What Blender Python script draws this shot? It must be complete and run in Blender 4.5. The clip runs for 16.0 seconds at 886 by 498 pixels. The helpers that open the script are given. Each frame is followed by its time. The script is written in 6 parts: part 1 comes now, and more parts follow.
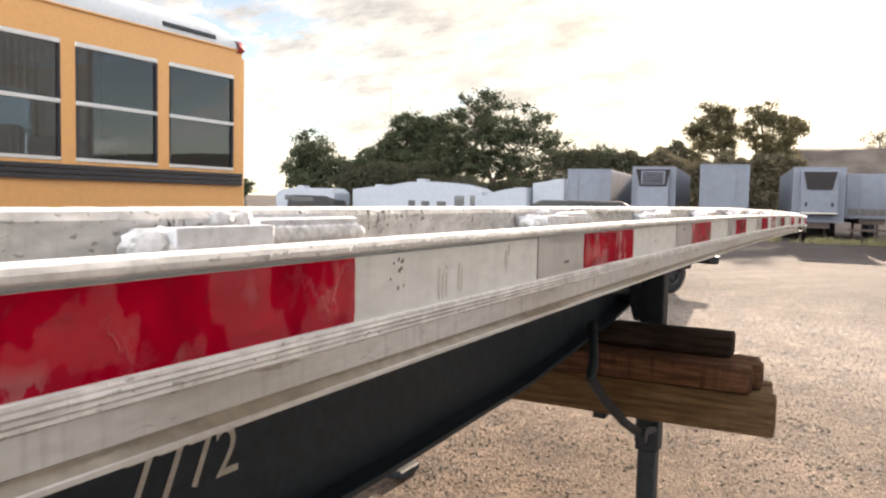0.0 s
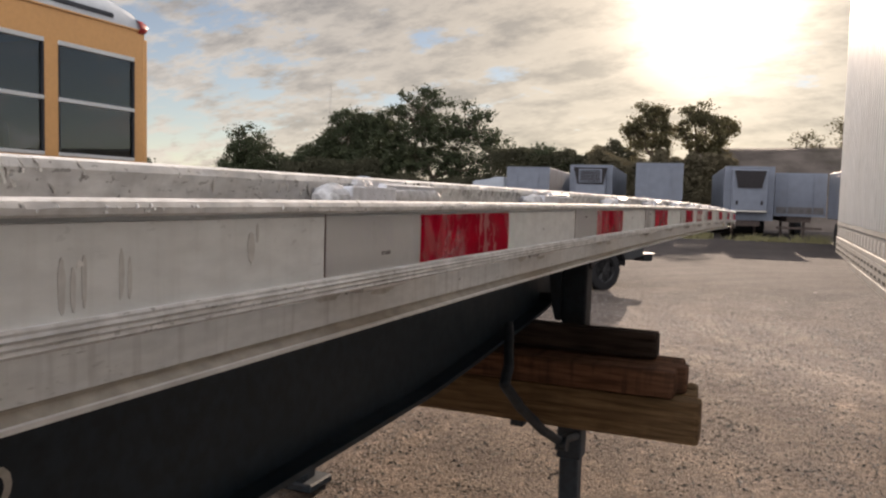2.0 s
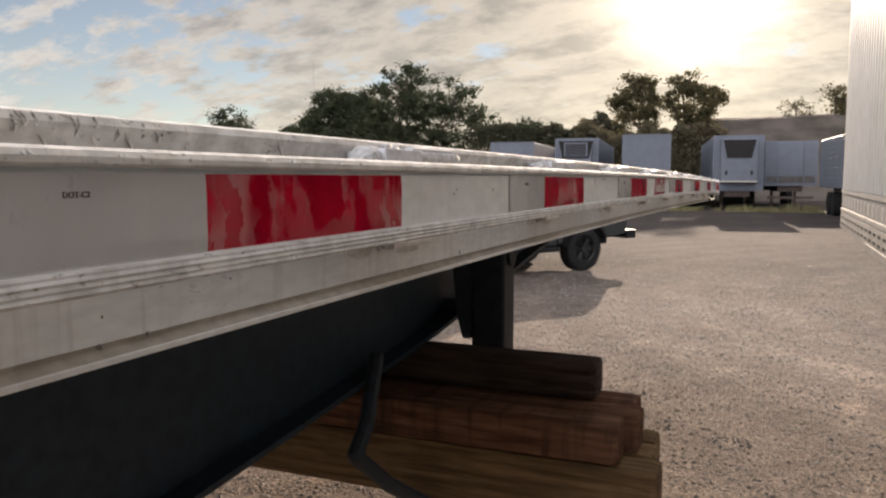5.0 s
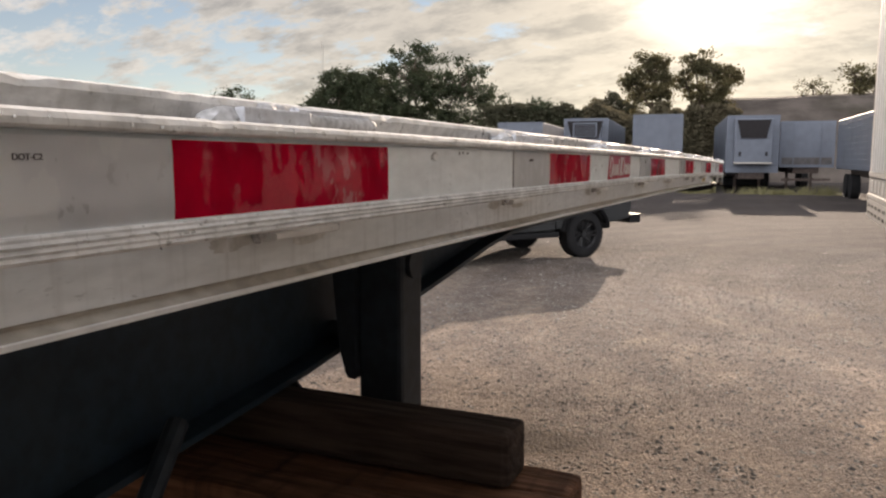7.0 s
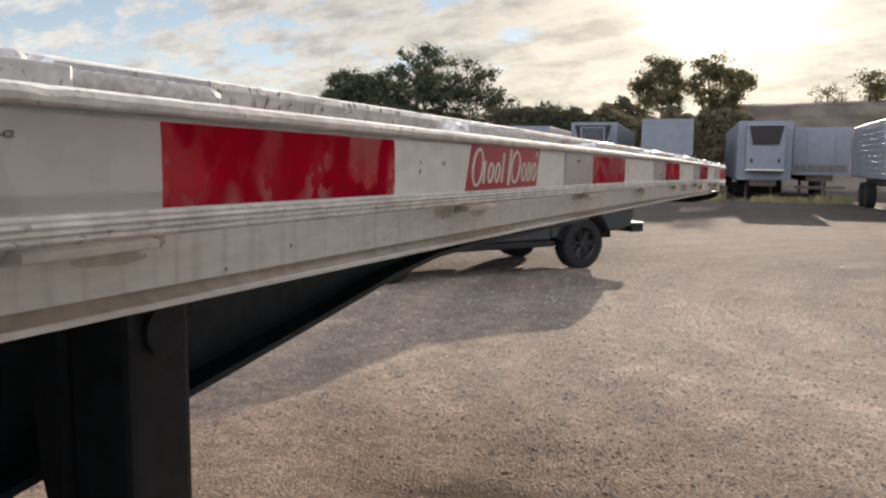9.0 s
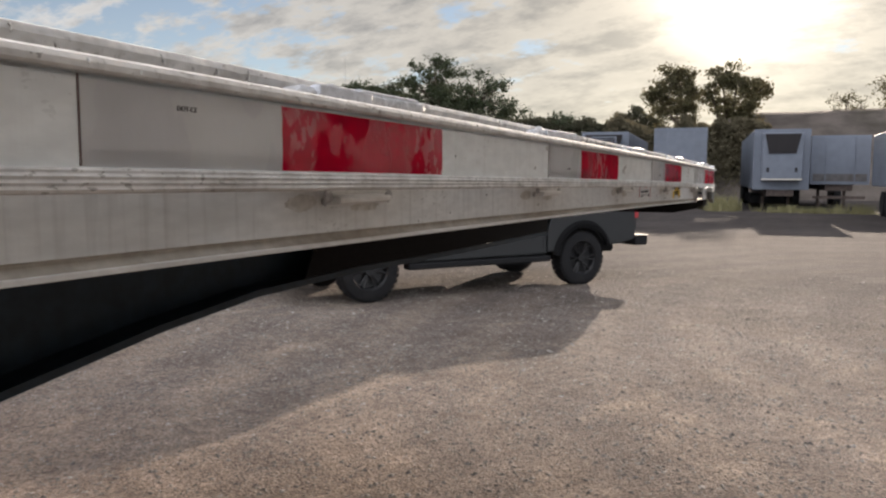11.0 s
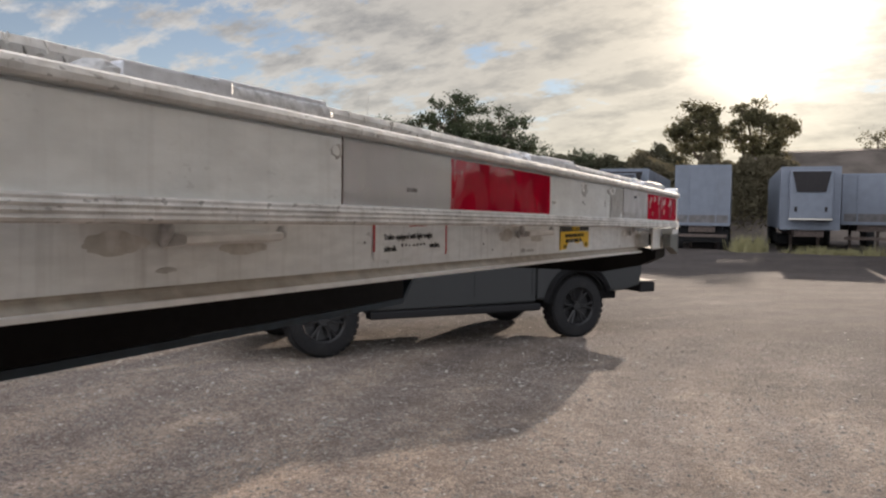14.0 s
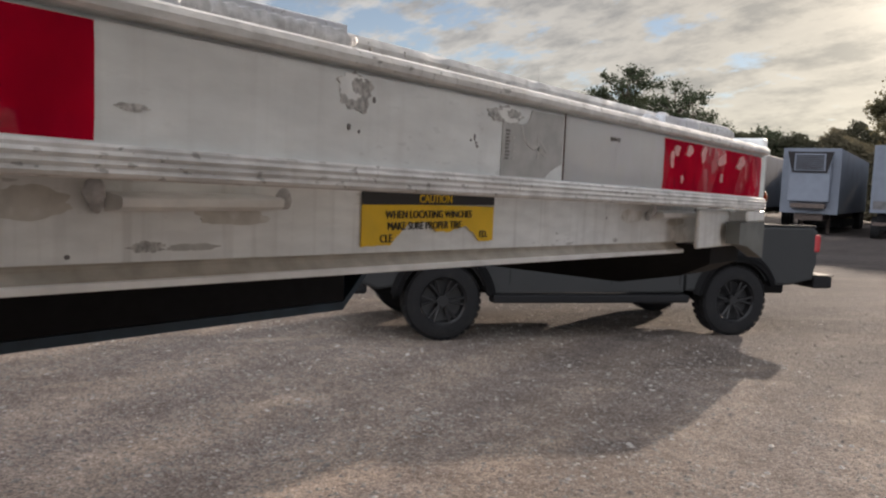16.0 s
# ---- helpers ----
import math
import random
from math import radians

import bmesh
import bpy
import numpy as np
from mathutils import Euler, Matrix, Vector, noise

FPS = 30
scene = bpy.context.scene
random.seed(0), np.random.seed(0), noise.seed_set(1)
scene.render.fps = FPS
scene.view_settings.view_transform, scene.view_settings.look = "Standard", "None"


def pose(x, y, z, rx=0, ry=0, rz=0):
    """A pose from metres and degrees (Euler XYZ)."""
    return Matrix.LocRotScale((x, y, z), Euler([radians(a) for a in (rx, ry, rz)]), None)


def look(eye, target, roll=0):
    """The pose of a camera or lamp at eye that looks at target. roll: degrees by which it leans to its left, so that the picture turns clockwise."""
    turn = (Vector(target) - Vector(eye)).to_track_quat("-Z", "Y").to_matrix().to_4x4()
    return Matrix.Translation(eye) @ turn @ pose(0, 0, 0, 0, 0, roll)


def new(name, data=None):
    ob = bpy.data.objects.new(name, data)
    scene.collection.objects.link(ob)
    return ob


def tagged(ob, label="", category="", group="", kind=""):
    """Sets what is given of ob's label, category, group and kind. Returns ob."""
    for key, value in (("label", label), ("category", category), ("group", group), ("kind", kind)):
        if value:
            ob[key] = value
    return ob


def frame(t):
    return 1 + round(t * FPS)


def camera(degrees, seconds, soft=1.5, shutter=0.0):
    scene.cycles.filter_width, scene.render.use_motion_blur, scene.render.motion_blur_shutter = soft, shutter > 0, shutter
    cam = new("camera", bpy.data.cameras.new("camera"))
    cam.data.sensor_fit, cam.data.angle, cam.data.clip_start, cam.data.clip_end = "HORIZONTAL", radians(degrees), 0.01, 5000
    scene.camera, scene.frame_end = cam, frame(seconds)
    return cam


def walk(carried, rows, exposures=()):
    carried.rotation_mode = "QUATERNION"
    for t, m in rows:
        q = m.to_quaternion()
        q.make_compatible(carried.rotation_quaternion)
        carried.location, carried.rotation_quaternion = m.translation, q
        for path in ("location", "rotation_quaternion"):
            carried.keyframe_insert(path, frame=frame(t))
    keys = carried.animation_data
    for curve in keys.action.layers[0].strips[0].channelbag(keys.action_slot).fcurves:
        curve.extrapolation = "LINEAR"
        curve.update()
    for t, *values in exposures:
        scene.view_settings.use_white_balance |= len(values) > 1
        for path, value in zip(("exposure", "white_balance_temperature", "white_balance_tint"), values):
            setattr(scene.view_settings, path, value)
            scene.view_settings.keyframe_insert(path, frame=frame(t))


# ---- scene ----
cam = camera(60.0, 16.0, soft=2.3)
PATH = [
    (0, (0.326, -0.559, 1.68), (-0.606, 1.205, 1.549), 1.3),
    (0.5, (0.328, -0.553, 1.68), (-0.488, 1.27, 1.582), 1.7),
    (1, (0.319, -0.516, 1.669), (-0.461, 1.322, 1.561), 2.1),
    (1.5, (0.311, -0.416, 1.66), (-0.467, 1.422, 1.539), 1.8),
    (2, (0.332, -0.226, 1.653), (-0.464, 1.604, 1.52), 1.5),
    (2.5, (0.336, -0.035, 1.664), (-0.473, 1.789, 1.521), 1.6),
    (3, (0.296, 0.118, 1.676), (-0.511, 1.942, 1.523), 1.6),
    (3.5, (0.239, 0.292, 1.672), (-0.563, 2.117, 1.511), 1.3),
    (4, (0.227, 0.468, 1.656), (-0.567, 2.296, 1.489), 0.6),
    (4.5, (0.28, 0.71, 1.632), (-0.505, 2.541, 1.454), 0.1),
    (5, (0.324, 0.92, 1.633), (-0.452, 2.754, 1.446), -0.1),
    (5.2, (0.325, 0.998, 1.638), (-0.45, 2.831, 1.436), 0.3),
    (7.3, (0.34, 1.869, 1.612), (-0.469, 3.683, 1.374), -0.1),
    (7.5, (0.325, 1.961, 1.603), (-0.488, 3.772, 1.363), -0.1),
    (8, (0.282, 2.162, 1.597), (-0.541, 3.969, 1.36), 0.1),
    (8.5, (0.286, 2.366, 1.608), (-0.539, 4.172, 1.374), 0.4),
    (9, (0.327, 2.586, 1.608), (-0.5, 4.393, 1.382), 0.6),
    (9.2, (0.34, 2.697, 1.613), (-0.488, 4.504, 1.389), 1.0),
    (11.3, (0.367, 3.619, 1.568), (-0.507, 5.408, 1.378), 0.2),
    (11.5, (0.365, 3.743, 1.572), (-0.513, 5.531, 1.386), 0.2),
    (12, (0.349, 3.992, 1.568), (-0.536, 5.777, 1.397), 0.1),
    (12.5, (0.322, 4.23, 1.583), (-0.57, 6.013, 1.433), 0.2),
    (13, (0.338, 4.452, 1.565), (-0.555, 6.236, 1.432), 0.5),
    (13.5, (0.357, 4.701, 1.564), (-0.547, 6.481, 1.449), 0.6),
    (14, (0.338, 4.919, 1.551), (-0.591, 6.687, 1.452), 0.7),
    (14.5, (0.309, 5.121, 1.557), (-0.657, 6.870, 1.464), 0.8),
    (15, (0.320, 5.281, 1.559), (-0.694, 7.002, 1.459), 1.2),
    (15.5, (0.342, 5.512, 1.548), (-0.781, 7.162, 1.417), 1.6),
    (16, (0.315, 5.705, 1.537), (-0.969, 7.229, 1.366), 2.3),
]
EXPOSURES = [(t, stops + 1.0, kelvin - 30 - 50 * (t > 6), min(17.5, 14.5 + 4 * t) - 0.32 * min(t, 11.5)) for t, stops, kelvin in ((0, 0.95, 6800), (0.4, 0.5, 6800), (1.0, 0.08, 6750), (3.5, -0.10, 6750), (5.0, 0.0, 6750), (7.5, 0.12, 6700), (9.0, 0.26, 6550), (11.5, -0.03, 6450), (12.5, 0.03, 6450), (14.5, -0.07, 6450), (15.5, -0.12, 6450), (16.0, -0.04, 6450))]
walk(cam, [(t, look(eye, target, roll)) for t, eye, target, roll in PATH], EXPOSURES)

# ---- world, sun, exposure ----
SUN_AZ, SUN_EL = radians(-4.7), radians(13.6)        # azimuth from +y towards +x
sun_way = Vector((math.sin(SUN_AZ) * math.cos(SUN_EL), math.cos(SUN_AZ) * math.cos(SUN_EL), math.sin(SUN_EL)))


def make_world():
    w = bpy.data.worlds.new("morning_sky")
    scene.world = w
    w.use_nodes = True
    nt = w.node_tree
    nt.nodes.clear()
    n, l = nt.nodes.new, nt.links.new
    out = n("ShaderNodeOutputWorld")
    sky = n("ShaderNodeTexSky")
    sky.sky_type, sky.sun_disc = "NISHITA", False
    sky.sun_elevation, sky.sun_rotation = SUN_EL, SUN_AZ
    sky.dust_density, sky.air_density, sky.ozone_density = 0.05, 1.0, 2.5
    clear = n("ShaderNodeBackground")
    clear.inputs["Strength"].default_value = 0.047
    pale = n("ShaderNodeHueSaturation")
    pale.inputs["Saturation"].default_value = 0.72
    l(sky.outputs[0], pale.inputs["Color"])
    l(pale.outputs[0], clear.inputs["Color"])
    tc = n("ShaderNodeTexCoord")
    sep = n("ShaderNodeSeparateXYZ")
    l(tc.outputs["Generated"], sep.inputs[0])

    def math_node(op, a, b=None, clamp=False):
        m = n("ShaderNodeMath")
        m.operation, m.use_clamp = op, clamp
        for k, v in enumerate((a, b)):
            if v is None:
                continue
            if isinstance(v, (int, float)):
                m.inputs[k].default_value = v
            else:
                l(v, m.inputs[k])
        return m.outputs[0]

    zz = math_node("ADD", math_node("MAXIMUM", sep.outputs[2], 0.0), 0.32)
    comb = n("ShaderNodeCombineXYZ")
    l(math_node("DIVIDE", sep.outputs[0], zz), comb.inputs[0])
    l(math_node("DIVIDE", sep.outputs[1], zz), comb.inputs[1])

    def cloud_noise(scale, detail, stretch, off, rough=0.6):
        mp = n("ShaderNodeMapping")
        mp.inputs["Scale"].default_value = stretch
        mp.inputs["Location"].default_value = off
        mp.inputs["Rotation"].default_value = (0, 0, radians(18))
        l(comb.outputs[0], mp.inputs["Vector"])
        t = n("ShaderNodeTexNoise")
        t.inputs["Scale"].default_value, t.inputs["Detail"].default_value = scale, detail
        t.inputs["Roughness"].default_value = rough
        l(mp.outputs[0], t.inputs["Vector"])
        return t.outputs["Fac"]

    def ramp(fac, stops):
        r = n("ShaderNodeValToRGB")
        els = r.color_ramp.elements
        while len(els) < len(stops):
            els.new(0.5)
        for e, (pos, c) in zip(els, stops):
            e.position, e.color = pos, (*c, 1)
        l(fac, r.inputs[0])
        return r.outputs[0]

    sheets = cloud_noise(7.6, 11, (0.75, 1.12, 1), (3.1, 1.2, 0), 0.66)
    patches = cloud_noise(2.0, 3, (1, 1, 1), (0.4, 0.9, 0))
    # thin cloud scatters the sun's light forward
    dot = n("ShaderNodeVectorMath")
    dot.operation = "DOT_PRODUCT"
    nrm = n("ShaderNodeVectorMath")
    nrm.operation = "NORMALIZE"
    l(tc.outputs["Generated"], nrm.inputs[0])
    l(nrm.outputs[0], dot.inputs[0])
    dot.inputs[1].default_value = sun_way
    near = math_node("MAXIMUM", dot.outputs["Value"], 0.0)
    wide = math_node("MULTIPLY", math_node("POWER", near, 9.0), 0.075)
    mid = math_node("MULTIPLY", math_node("POWER", near, 60.0), 0.07)
    tight = math_node("MULTIPLY", math_node("POWER", near, 420.0), 1.35)
    # the cloud sheet thins out away from the sun into small puffs
    cover = math_node("MAXIMUM", -0.075, math_node("MULTIPLY", math_node("SUBTRACT", math_node("POWER", near, 3.0), 0.58), 0.22))
    both = math_node("ADD", math_node("ADD", math_node("MULTIPLY", sheets, 0.60), math_node("MULTIPLY", patches, 0.40)), cover)
    mask = ramp(both, [(0.430, (0, 0, 0)), (0.505, (1, 1, 1))])
    core = ramp(both, [(0.46, (1.10, 1.08, 1.05)), (0.66, (0.90, 0.885, 0.87))])
    shade = ramp(cloud_noise(7.0, 10, (0.72, 1.18, 1), (3.14, 1.26, 0), 0.66), [(0.36, (0.70, 0.695, 0.68)), (0.55, (1.24, 1.21, 1.14))])
    glow = math_node("ADD", math_node("ADD", wide, mid), tight)
    # brighter unseen cloud away from the sun, added as fill for shaded sides
    back = math_node("MULTIPLY", math_node("SUBTRACT", 0.62, dot.outputs["Value"]), 1.2, True)
    lit = math_node("ADD", math_node("ADD", glow, math_node("ADD", 0.175, math_node("MULTIPLY", math_node("SUBTRACT", 1.0, near, True), 0.28))), math_node("MULTIPLY", back, 0.84))
    cl = n("ShaderNodeMixRGB")
    cl.blend_type, cl.inputs["Fac"].default_value = "MULTIPLY", 1.0
    dense = n("ShaderNodeMixRGB")
    dense.blend_type, dense.inputs["Fac"].default_value = "MULTIPLY", 1.0
    l(shade, dense.inputs["Color1"])
    l(core, dense.inputs["Color2"])
    l(dense.outputs[0], cl.inputs["Color1"])
    tint = n("ShaderNodeMixRGB")
    tint.inputs["Color1"].default_value, tint.inputs["Color2"].default_value = (0.93, 1.0, 1.11, 1), (1.08, 1.0, 0.84, 1)
    l(math_node("POWER", near, 3.0), tint.inputs["Fac"])
    l(tint.outputs[0], cl.inputs["Color2"])
    cloud = n("ShaderNodeBackground")
    l(cl.outputs[0], cloud.inputs["Color"])
    l(lit, cloud.inputs["Strength"])
    haze = n("ShaderNodeBackground")
    haze.inputs["Color"].default_value = (1.0, 0.85, 0.56, 1)
    low = math_node("MULTIPLY", math_node("POWER", math_node("SUBTRACT", 1.0, math_node("MAXIMUM", sep.outputs[2], 0.0), True), 8.0), 0.12)
    l(math_node("ADD", math_node("MULTIPLY", math_node("POWER", near, 45.0), 0.13), math_node("ADD", math_node("MULTIPLY", tight, 0.3), low)), haze.inputs["Strength"])
    mix = n("ShaderNodeMixShader")
    l(math_node("ADD", math_node("MULTIPLY", mask, 0.85), math_node("MULTIPLY", back, 0.8), True), mix.inputs[0])
    l(clear.outputs[0], mix.inputs[1])
    l(cloud.outputs[0], mix.inputs[2])
    add = n("ShaderNodeAddShader")
    l(mix.outputs[0], add.inputs[0])
    l(haze.outputs[0], add.inputs[1])
    l(add.outputs[0], out.inputs[0])


make_world()
sun = bpy.data.lights.new("sun", "SUN")
sun.energy, sun.angle, sun.color = 4.1, radians(0.7), (1.0, 0.83, 0.65)
sun_ob = new("sun", sun)
sun_ob.matrix_world = look(sun_way * 50, (0, 0, 0))


# ---- materials ----
def material(name, color, rough=0.6, metal=0.0, grain=0.0, grain_scale=40.0, stain=0.0, stain_scale=3.0, stain_color=(0.2, 0.17, 0.13),
             bump=0.0, bump_scale=80.0, coat=0.0, vary=0.0, stretch=(1, 1, 1), spec=0.5, through_light=0.0, fleck=0.0, fleck_scale=55.0, fleck_color=(0.10, 0.095, 0.09), wave=0.0, runs=0.0, fleck_cover=(0.52, 0.64), scratch=0.0, ridge=0.0, patch=0.0, patch_color=(0.8, 0.2, 0.2), runs_scale=(1, 34, 2.2), runs_color=(0.34, 0.32, 0.30), peel=0.0, peel_color=(0.8, 0.34, 0.36)):
    """A principled surface with fine grain, larger stains of their own shape, and a bump."""
    m = bpy.data.materials.new(name)
    m.use_nodes = True
    nt = m.node_tree
    n, l = nt.nodes.new, nt.links.new
    b = nt.nodes["Principled BSDF"]
    b.inputs["Roughness"].default_value, b.inputs["Metallic"].default_value = rough, metal
    b.inputs["Coat Weight"].default_value = coat
    b.inputs["Specular IOR Level"].default_value = spec
    tc = n("ShaderNodeTexCoord")
    mp = n("ShaderNodeMapping")
    mp.inputs["Scale"].default_value = stretch
    l(tc.outputs["Object"], mp.inputs["Vector"])

    def noise_fac(scale, detail, lo, hi):
        t = n("ShaderNodeTexNoise")
        t.inputs["Scale"].default_value, t.inputs["Detail"].default_value = scale, detail
        l(mp.outputs[0], t.inputs["Vector"])
        r = n("ShaderNodeMapRange")
        r.inputs["From Min"].default_value, r.inputs["From Max"].default_value = lo, hi
        l(t.outputs["Fac"], r.inputs["Value"])
        return r.outputs[0]

    base = n("ShaderNodeRGB")
    base.outputs[0].default_value = (*color, 1)
    col = base.outputs[0]
    if grain:
        mx = n("ShaderNodeMixRGB")
        mx.blend_type = "MULTIPLY"
        l(noise_fac(grain_scale, 6, 0.35, 0.65), mx.inputs["Fac"])
        l(col, mx.inputs["Color1"])
        mx.inputs["Color2"].default_value = (1 - grain, 1 - grain, 1 - grain, 1)
        col = mx.outputs[0]
    if vary:
        oi = n("ShaderNodeObjectInfo")
        hsv = n("ShaderNodeHueSaturation")
        mr = n("ShaderNodeMapRange")
        mr.inputs["To Min"].default_value, mr.inputs["To Max"].default_value = 1 - vary, 1 + vary
        l(oi.outputs["Random"], mr.inputs["Value"])
        l(mr.outputs[0], hsv.inputs["Value"])
        l(col, hsv.inputs["Color"])
        col = hsv.outputs[0]
    if stain:
        mx = n("ShaderNodeMixRGB")
        fac = n("ShaderNodeMath")
        fac.operation = "MULTIPLY"
        l(noise_fac(stain_scale, 9, 0.52, 0.72), fac.inputs[0])
        fac.inputs[1].default_value = stain
        l(fac.outputs[0], mx.inputs["Fac"])
        l(col, mx.inputs["Color1"])
        mx.inputs["Color2"].default_value = (*stain_color, 1)
        col = mx.outputs[0]
        rr = n("ShaderNodeMapRange")
        rr.inputs["To Min"].default_value, rr.inputs["To Max"].default_value = rough, min(1.0, rough + 0.25)
        l(fac.outputs[0], rr.inputs["Value"])
        l(rr.outputs[0], b.inputs["Roughness"])
    if fleck:
        mx = n("ShaderNodeMixRGB")
        a = n("ShaderNodeMath")
        a.operation = "MULTIPLY"
        l(noise_fac(fleck_scale, 5, 0.62, 0.65), a.inputs[0])
        l(noise_fac(fleck_scale * 0.06, 3, *fleck_cover), a.inputs[1])
        k = n("ShaderNodeMath")
        k.operation, k.use_clamp = "MULTIPLY", True
        l(a.outputs[0], k.inputs[0])
        k.inputs[1].default_value = fleck
        l(k.outputs[0], mx.inputs["Fac"])
        l(col, mx.inputs["Color1"])
        mx.inputs["Color2"].default_value = (*fleck_color, 1)
        col = mx.outputs[0]
    if scratch:
        mp4 = n("ShaderNodeMapping")
        mp4.inputs["Rotation"].default_value, mp4.inputs["Scale"].default_value = (radians(24), 0, 0), (1, 1.6, 0.45)
        l(tc.outputs["Object"], mp4.inputs["Vector"])
        t4 = n("ShaderNodeTexNoise")
        t4.inputs["Scale"].default_value, t4.inputs["Detail"].default_value = 190.0, 2
        l(mp4.outputs[0], t4.inputs["Vector"])
        r4 = n("ShaderNodeMapRange")
        r4.inputs["From Min"].default_value, r4.inputs["From Max"].default_value, r4.inputs["To Max"].default_value = 0.64, 0.68, scratch
        l(t4.outputs["Fac"], r4.inputs["Value"])
        k4 = n("ShaderNodeMath")
        k4.operation = "MULTIPLY"
        l(r4.outputs[0], k4.inputs[0])
        l(noise_fac(9.0, 3, 0.44, 0.56), k4.inputs[1])
        mx = n("ShaderNodeMixRGB")
        l(k4.outputs[0], mx.inputs["Fac"])
        l(col, mx.inputs["Color1"])
        mx.inputs["Color2"].default_value = (0.10, 0.095, 0.09, 1)
        col = mx.outputs[0]
    if patch:
        # sharp edged lifted film, its pale reflection partly put into the colour
        a = n("ShaderNodeMath")
        a.operation = "MULTIPLY"
        l(noise_fac(17.0, 6, 0.505, 0.525), a.inputs[0])
        l(noise_fac(3.1, 2, 0.33, 0.45), a.inputs[1])
        k = n("ShaderNodeMath")
        k.operation, k.inputs[1].default_value = "MULTIPLY", patch
        l(a.outputs[0], k.inputs[0])
        mx = n("ShaderNodeMixRGB")
        l(k.outputs[0], mx.inputs["Fac"])
        l(col, mx.inputs["Color1"])
        mx.inputs["Color2"].default_value = (*patch_color, 1)
        col = mx.outputs[0]
        cw = n("ShaderNodeMath")
        cw.operation, cw.inputs[1].default_value, cw.inputs[2].default_value = "MULTIPLY_ADD", coat, 0.04
        l(a.outputs[0], cw.inputs[0])
        l(cw.outputs[0], b.inputs["Coat Weight"])
    if peel:
        # small ragged flakes where the face of the film has worn off
        a = n("ShaderNodeMath")
        a.operation = "MULTIPLY"
        l(noise_fac(62.0, 8, 0.50, 0.535), a.inputs[0])
        l(noise_fac(8.5, 3, 0.535, 0.60), a.inputs[1])
        k = n("ShaderNodeMath")
        k.operation, k.inputs[1].default_value = "MULTIPLY", peel
        l(a.outputs[0], k.inputs[0])
        mx = n("ShaderNodeMixRGB")
        l(k.outputs[0], mx.inputs["Fac"])
        l(col, mx.inputs["Color1"])
        mx.inputs["Color2"].default_value = (*peel_color, 1)
        col = mx.outputs[0]
    if runs:
        mp2 = n("ShaderNodeMapping")
        mp2.inputs["Scale"].default_value = runs_scale
        l(tc.outputs["Object"], mp2.inputs["Vector"])
        t2 = n("ShaderNodeTexNoise")
        t2.inputs["Scale"].default_value, t2.inputs["Detail"].default_value = 3.0, 5
        l(mp2.outputs[0], t2.inputs["Vector"])
        r2 = n("ShaderNodeMapRange")
        r2.inputs["From Min"].default_value, r2.inputs["From Max"].default_value, r2.inputs["To Max"].default_value = 0.52, 0.75, runs
        l(t2.outputs["Fac"], r2.inputs["Value"])
        mx = n("ShaderNodeMixRGB")
        l(r2.outputs[0], mx.inputs["Fac"])
        l(col, mx.inputs["Color1"])
        mx.inputs["Color2"].default_value = (*runs_color, 1)
        col = mx.outputs[0]
    if wave:
        cb = n("ShaderNodeBump")
        cb.inputs["Strength"].default_value, cb.inputs["Distance"].default_value = 1.0, wave
        l(noise_fac(11.0, 3, 0.0, 1.0), cb.inputs["Height"])
        if ridge:
            # winding wrinkles where the film has lifted, their highlights lightened into the colour
            a1, a2, a3, a4 = (n("ShaderNodeMath") for _ in range(4))
            a1.operation, a2.operation, a3.operation, a4.operation = "SUBTRACT", "ABSOLUTE", "MULTIPLY_ADD", "MULTIPLY"
            a3.use_clamp = True
            l(noise_fac(24.0, 5, 0.0, 1.0), a1.inputs[0])
            a1.inputs[1].default_value = 0.5
            l(a1.outputs[0], a2.inputs[0])
            l(a2.outputs[0], a3.inputs[0])
            a3.inputs[1].default_value, a3.inputs[2].default_value = -36.0, 1.0
            l(a3.outputs[0], a4.inputs[0])
            l(noise_fac(6.0, 3, 0.54, 0.66), a4.inputs[1])
            rb = n("ShaderNodeBump")
            rb.inputs["Strength"].default_value, rb.inputs["Distance"].default_value = 1.0, ridge
            l(a4.outputs[0], rb.inputs["Height"])
            mx = n("ShaderNodeMixRGB")
            w5 = n("ShaderNodeMath")
            w5.operation, w5.inputs[1].default_value = "MULTIPLY", 0.30
            l(a4.outputs[0], w5.inputs[0])
            l(w5.outputs[0], mx.inputs["Fac"])
            l(col, mx.inputs["Color1"])
            mx.inputs["Color2"].default_value = (0.5 + 0.5 * color[0], 0.30 + 0.65 * color[1], 0.34 + 0.62 * color[2], 1)
            col = mx.outputs[0]
            l(rb.outputs[0], cb.inputs["Normal"])
            l(rb.outputs[0], b.inputs["Normal"])
        l(cb.outputs[0], b.inputs["Coat Normal"])
        b.inputs["Coat Roughness"].default_value = 0.05
        b.inputs["Coat IOR"].default_value = 1.75
    l(col, b.inputs["Base Color"])
    if through_light:
        tr = n("ShaderNodeBsdfTranslucent")
        l(col, tr.inputs["Color"])
        ms = n("ShaderNodeMixShader")
        ms.inputs[0].default_value = through_light
        l(b.outputs[0], ms.inputs[1])
        l(tr.outputs[0], ms.inputs[2])
        l(ms.outputs[0], nt.nodes["Material Output"].inputs["Surface"])
    if bump:
        bp = n("ShaderNodeBump")
        bp.inputs["Strength"].default_value, bp.inputs["Distance"].default_value = 1.0, bump
        l(noise_fac(bump_scale, 6, 0.0, 1.0), bp.inputs["Height"])
        l(bp.outputs[0], b.inputs["Normal"])
    return m


